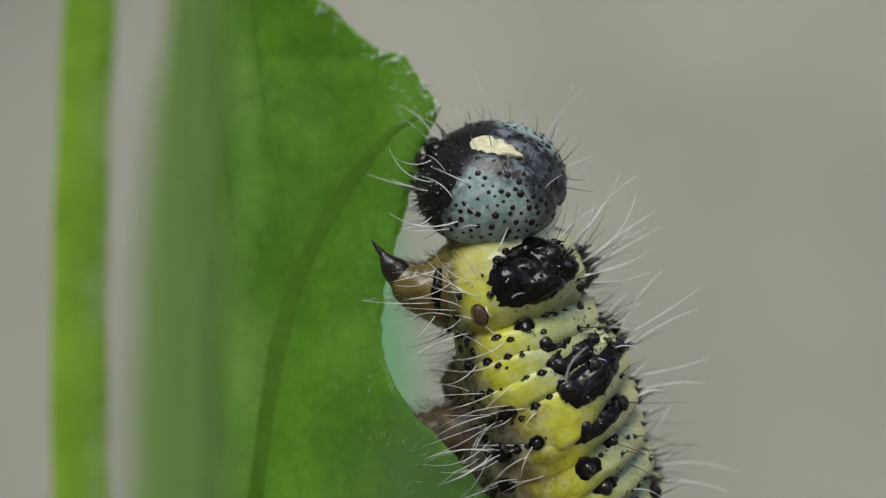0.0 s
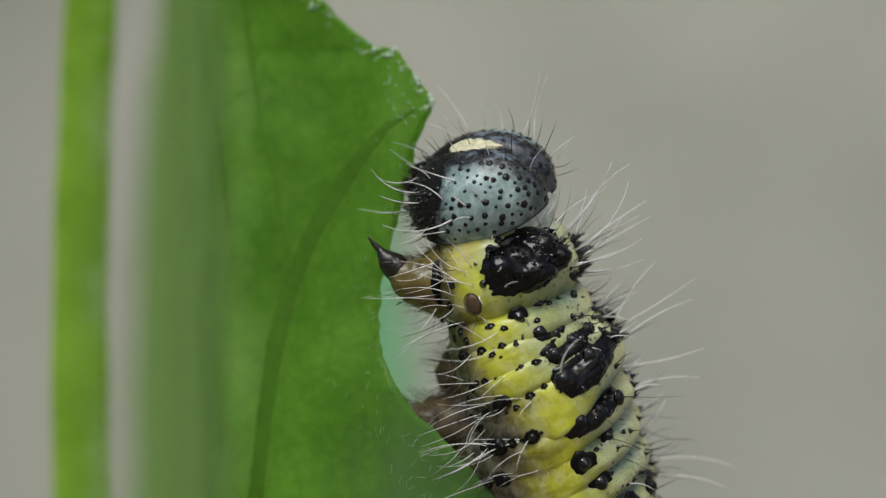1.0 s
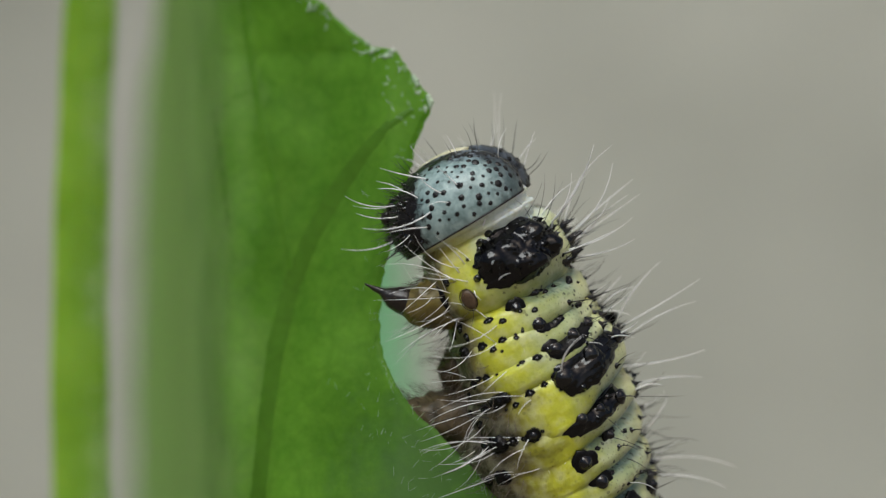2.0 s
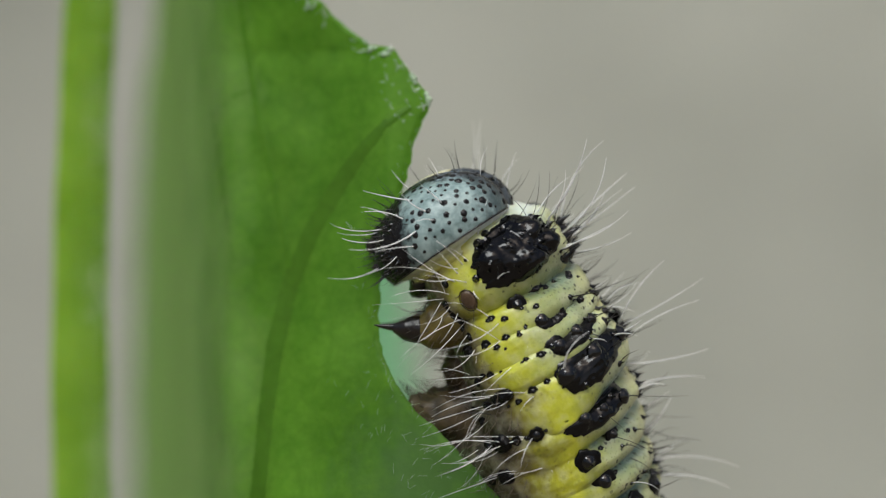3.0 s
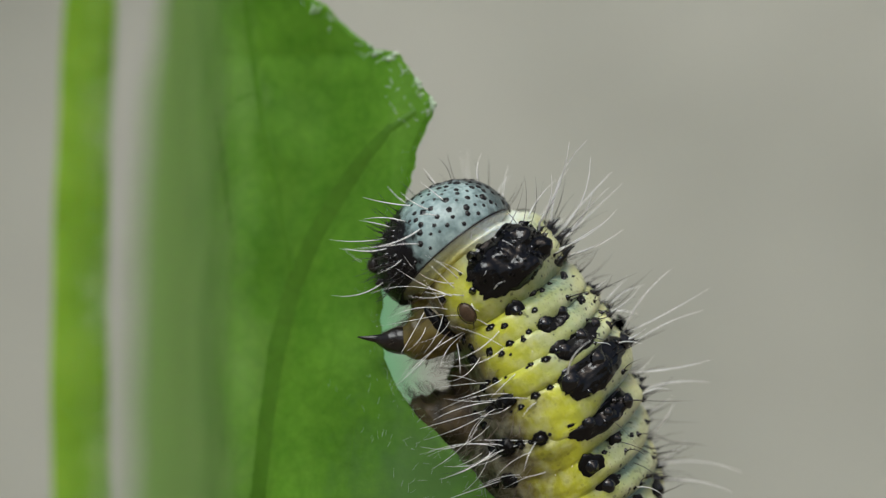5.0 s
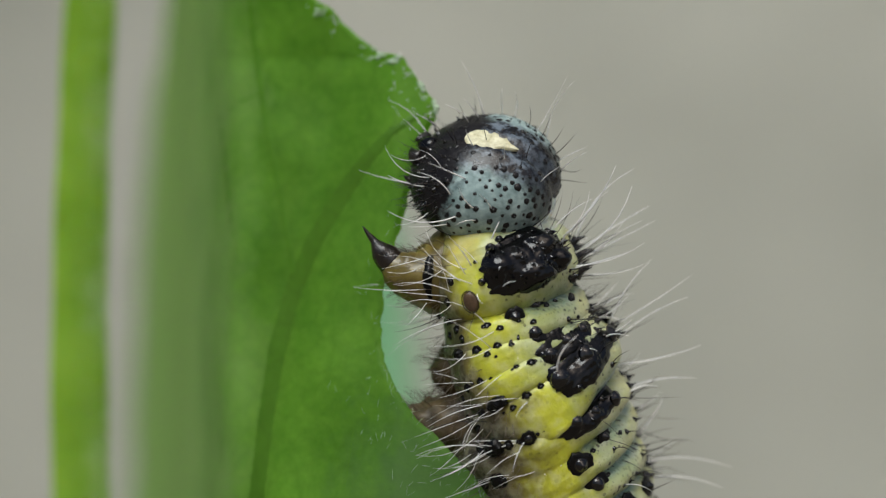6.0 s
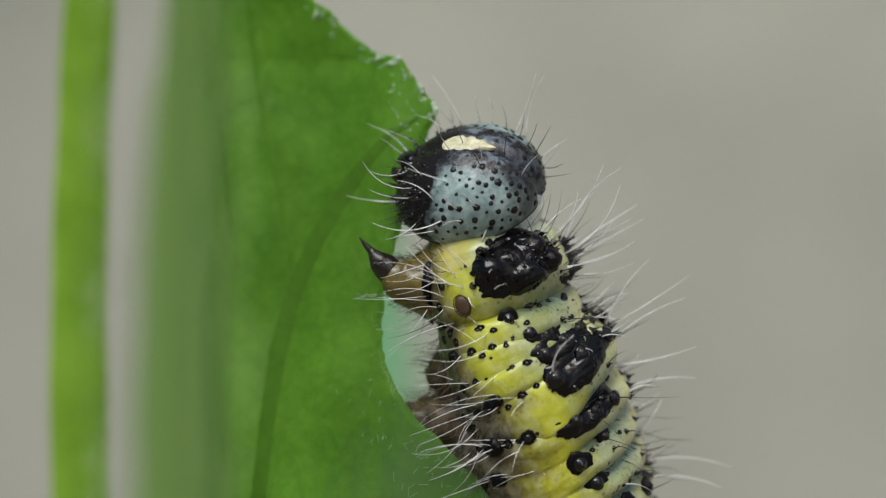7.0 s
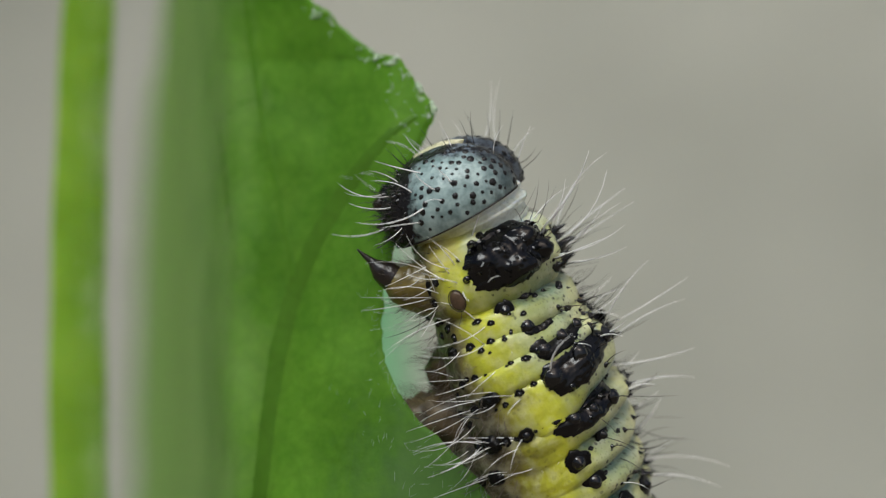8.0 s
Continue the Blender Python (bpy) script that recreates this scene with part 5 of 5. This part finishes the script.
# ---------------------------------------------------------------- what moves
def motions():
    # leaf: shift right and up in grid units, then small turns about x, y and z
    leaf_rows = [(0.0, 0, 0, 0, 0, 0), (0.5, -3.4, 5.1, 1.2, -1.0, 0), (1.0, -4.0, 7.1, 0.9, -0.9, 0), (1.5, -2.4, 4.3, 1.3, -1.1, 0), (3.0, -4.3, 8.0, 0.9, -1.6, 0),
                 (3.5, -4.4, 9.0, 0.9, -1.6, 0), (4.0, -2.4, 4.6, 1.5, -1.6, 0), (4.5, -1.7, 2.9, 1.2, -1.4, 0), (6.0, -0.6, -2.6, 0.0, -0.3, 0), (6.5, 0.2, -1.8, 0.1, -0.7, 0),
                 (7.0, 0.7, -6.5, 0.0, -0.65, 0), (7.5, 2.3, -14.5, -0.2, -0.6, 0), (8.0, 0.7, -6.6, 0.1, -1.0, 0)]
    # the whole plant sways on its stem: right and up in grid units
    sway = {0.0: (0, 0), 0.5: (1, 4.5), 1.0: (2, 8.5), 1.5: (1.5, 4), 3.0: (2, 10.5), 3.5: (2, 11.5), 4.0: (2, 4.5), 4.5: (1, 2), 6.0: (1, -6), 6.5: (1, -2.5), 7.0: (-1, -10.5), 7.5: (-2, -22), 8.0: (-3, -10)}
    walk(plant, [(t, Matrix.Translation(plant_base + Vector((x, 0, z)) * K)) for t, (x, z) in sway.items()])
    walk(leaf, [(t, Matrix.Translation(in_plant(LEAF_ROOT) + Vector((dx - sway[t][0], 0, dz - sway[t][1])) * K) @ pose(0, 0, 0, rx, ry, rz)) for t, dx, dz, rx, ry, rz in leaf_rows])

    # first body ring: place of its breathing pore and lean; then shifts of the rings behind
    body = [(0.0, 848, 553, 0, 978, 706, 1086, 721, 1035, 823), (0.5, 848, 541, 0, 977, 698, 1086, 719, 1032, 820), (1.0, 836, 534, 0.5, 969, 688, 1080, 710, 1027, 813),
            (1.5, 827, 529, 5, 969, 685, 1081, 709, 1028, 812), (2.8, 830, 526, 9.5, 976, 678, 1086, 706, 1032, 809), (3.0, 828, 527, 11, 977, 677, 1087, 706, 1034, 810),
            (3.5, 823, 541, 19, 980, 680, 1089, 707, 1036, 811), (4.0, 821, 550, 25.5, 985, 680, 1093, 710, 1041, 814), (4.5, 820, 560, 29, 988, 686, 1096, 717, 1044, 820),
            (5.8, 839, 525, -3, 966, 686, 1078, 706, 1024, 812), (6.0, 832, 530, -3, 962, 688, 1074, 709, 1021, 815), (6.5, 833, 539, -3, 962, 692, 1076, 713, 1023, 816),
            (7.0, 818, 537, -0.5, 955, 687, 1070, 710, 1020, 814), (7.5, 816, 535, 2, 955, 692, 1072, 719, 1020, 822), (8.0, 809, 528, 4.5, 952, 683, 1069, 709, 1017, 811)]
    end = next(b for b in body if b[0] == 4.5)
    for ring, near, kind in ((T1, 1.0, 4), (R1, 0.82, 4), (R2, 0.58, 4), (R3, 0.28, 4), (R4, 0.0, 4), (R6, 0.0, 8)):
        rows = []
        for b in body:
            turn = radians((b[3] - end[3]) * (0.75 if ring is T1 else 1))
            ux, uy = ring.x - end[1], ring.y - end[2]
            fx, fy = b[1] + ux * math.cos(turn) + uy * math.sin(turn), b[2] - ux * math.sin(turn) + uy * math.cos(turn)
            gx, gy = ring.x + b[kind] - end[kind], ring.y + b[kind + 1] - end[kind + 1]
            back = 6.0 * (end[3] - b[3]) / 29 * {4: 1 - near, 6: 0.6, 8: 0.3}[kind]
            wx, wy, br = gx - b[kind], gy - b[kind + 1], radians(back)
            gx, gy = b[kind] + wx * math.cos(br) + wy * math.sin(br), b[kind + 1] - wx * math.sin(br) + wy * math.cos(br)
            gx, gy = (gx + 8 * (end[3] - b[3]) / 29, gy - 8 * (end[3] - b[3]) / 29) if kind == 4 else (gx, gy)
            place = spot(near * fx + (1 - near) * gx, near * fy + (1 - near) * gy, ring.d)
            spin = pose(0, 0, 0, 0, -near * math.degrees(turn) - back, 0)
            rows.append((b[0], TO_CAT @ Matrix.Translation(place) @ spin @ ring.m.to_quaternion().to_matrix().to_4x4()))
        walk(ring.ob, rows)

    # head: centre, lean in the plane, tilt of the face, spin
    head_rows = [(0.0, 872, 322, 10, 42, 0), (0.5, 866, 324, 18, 40, -1), (1.0, 856, 333, 22.5, 26, 0), (1.5, 820, 352, 29, 2, 8), (1.7, 818, 354, 31, 2, 9), (2.8, 797, 393, 31.5, 2.8, 12),
                 (3.0, 789, 402, 34, -2, 14), (3.5, 770, 427, 41, -8, 24), (4.0, 758, 460, 54, -15, 36), (4.5, 745, 486, 64, -22, 46), (5.8, 880, 302, 6, 40, 0), (6.0, 862, 311, 9.5, 43, 3),
                 (6.5, 858, 322, 14, 42, 0), (7.0, 836, 325, 19, 34, 0), (7.5, 823, 332, 25, 22, 4), (8.0, 803, 343, 29, 8, 8)]
    walk(head, [(t, TO_CAT @ head_pose(x, y, lean, tilt, spin)) for t, x, y, lean, tilt, spin in head_rows])

    # collar: halfway between the first ring and the head
    rows = []
    for b in body:
        t0, t1 = max([h for h in head_rows if h[0] <= b[0]]), min([h for h in head_rows if h[0] >= b[0]])
        f = (b[0] - t0[0]) / (t1[0] - t0[0]) if t1[0] > t0[0] else 0
        hx, hy, lean, tilt = [t0[k] + (t1[k] - t0[k]) * f for k in (1, 2, 3, 4)]
        turn = radians(0.75 * (b[3] - end[3]))
        ux, uy = T1.x - end[1], T1.y - end[2]
        up = 44 + math.degrees(turn)
        fx = b[1] + ux * math.cos(turn) + uy * math.sin(turn) - 78 * math.sin(radians(up))
        fy = b[2] - ux * math.sin(turn) + uy * math.cos(turn) - 78 * math.cos(radians(up))
        gx, gy = hx + 62 * math.sin(radians(lean)), hy + 6 + 62 * math.cos(radians(lean))
        rows.append((b[0], TO_CAT @ ring_pose(0.6 * fx + 0.4 * gx, 0.6 * fy + 0.4 * gy, (up + lean) / 2, 0, tilt * 0.25)))
    walk(COLLAR.ob, rows)

    # first legs: they turn about the breathing pore
    leg_rows = [(0.0, 848, 553, 0), (0.5, 851, 541, 1), (1.0, 850, 534, 4), (1.5, 862, 529, 15), (2.8, 886, 528, 43), (3.0, 888, 529, 45.5), (3.5, 874, 538, 52), (4.0, 866, 546, 60), (4.5, 862, 555, 65),
                (5.8, 839, 525, 2), (6.0, 833, 530, 0), (6.5, 835, 539, -0.7), (7.0, 834, 537, 3.5), (7.5, 852, 535, 9), (8.0, 846, 528, 12)]
    for leg in legs:
        walk(leg, [(t, TO_CAT @ Matrix.Translation(spot(x, y)) @ pose(0, 0, 0, 0, -a, 0)) for t, x, y, a in leg_rows])


motions()
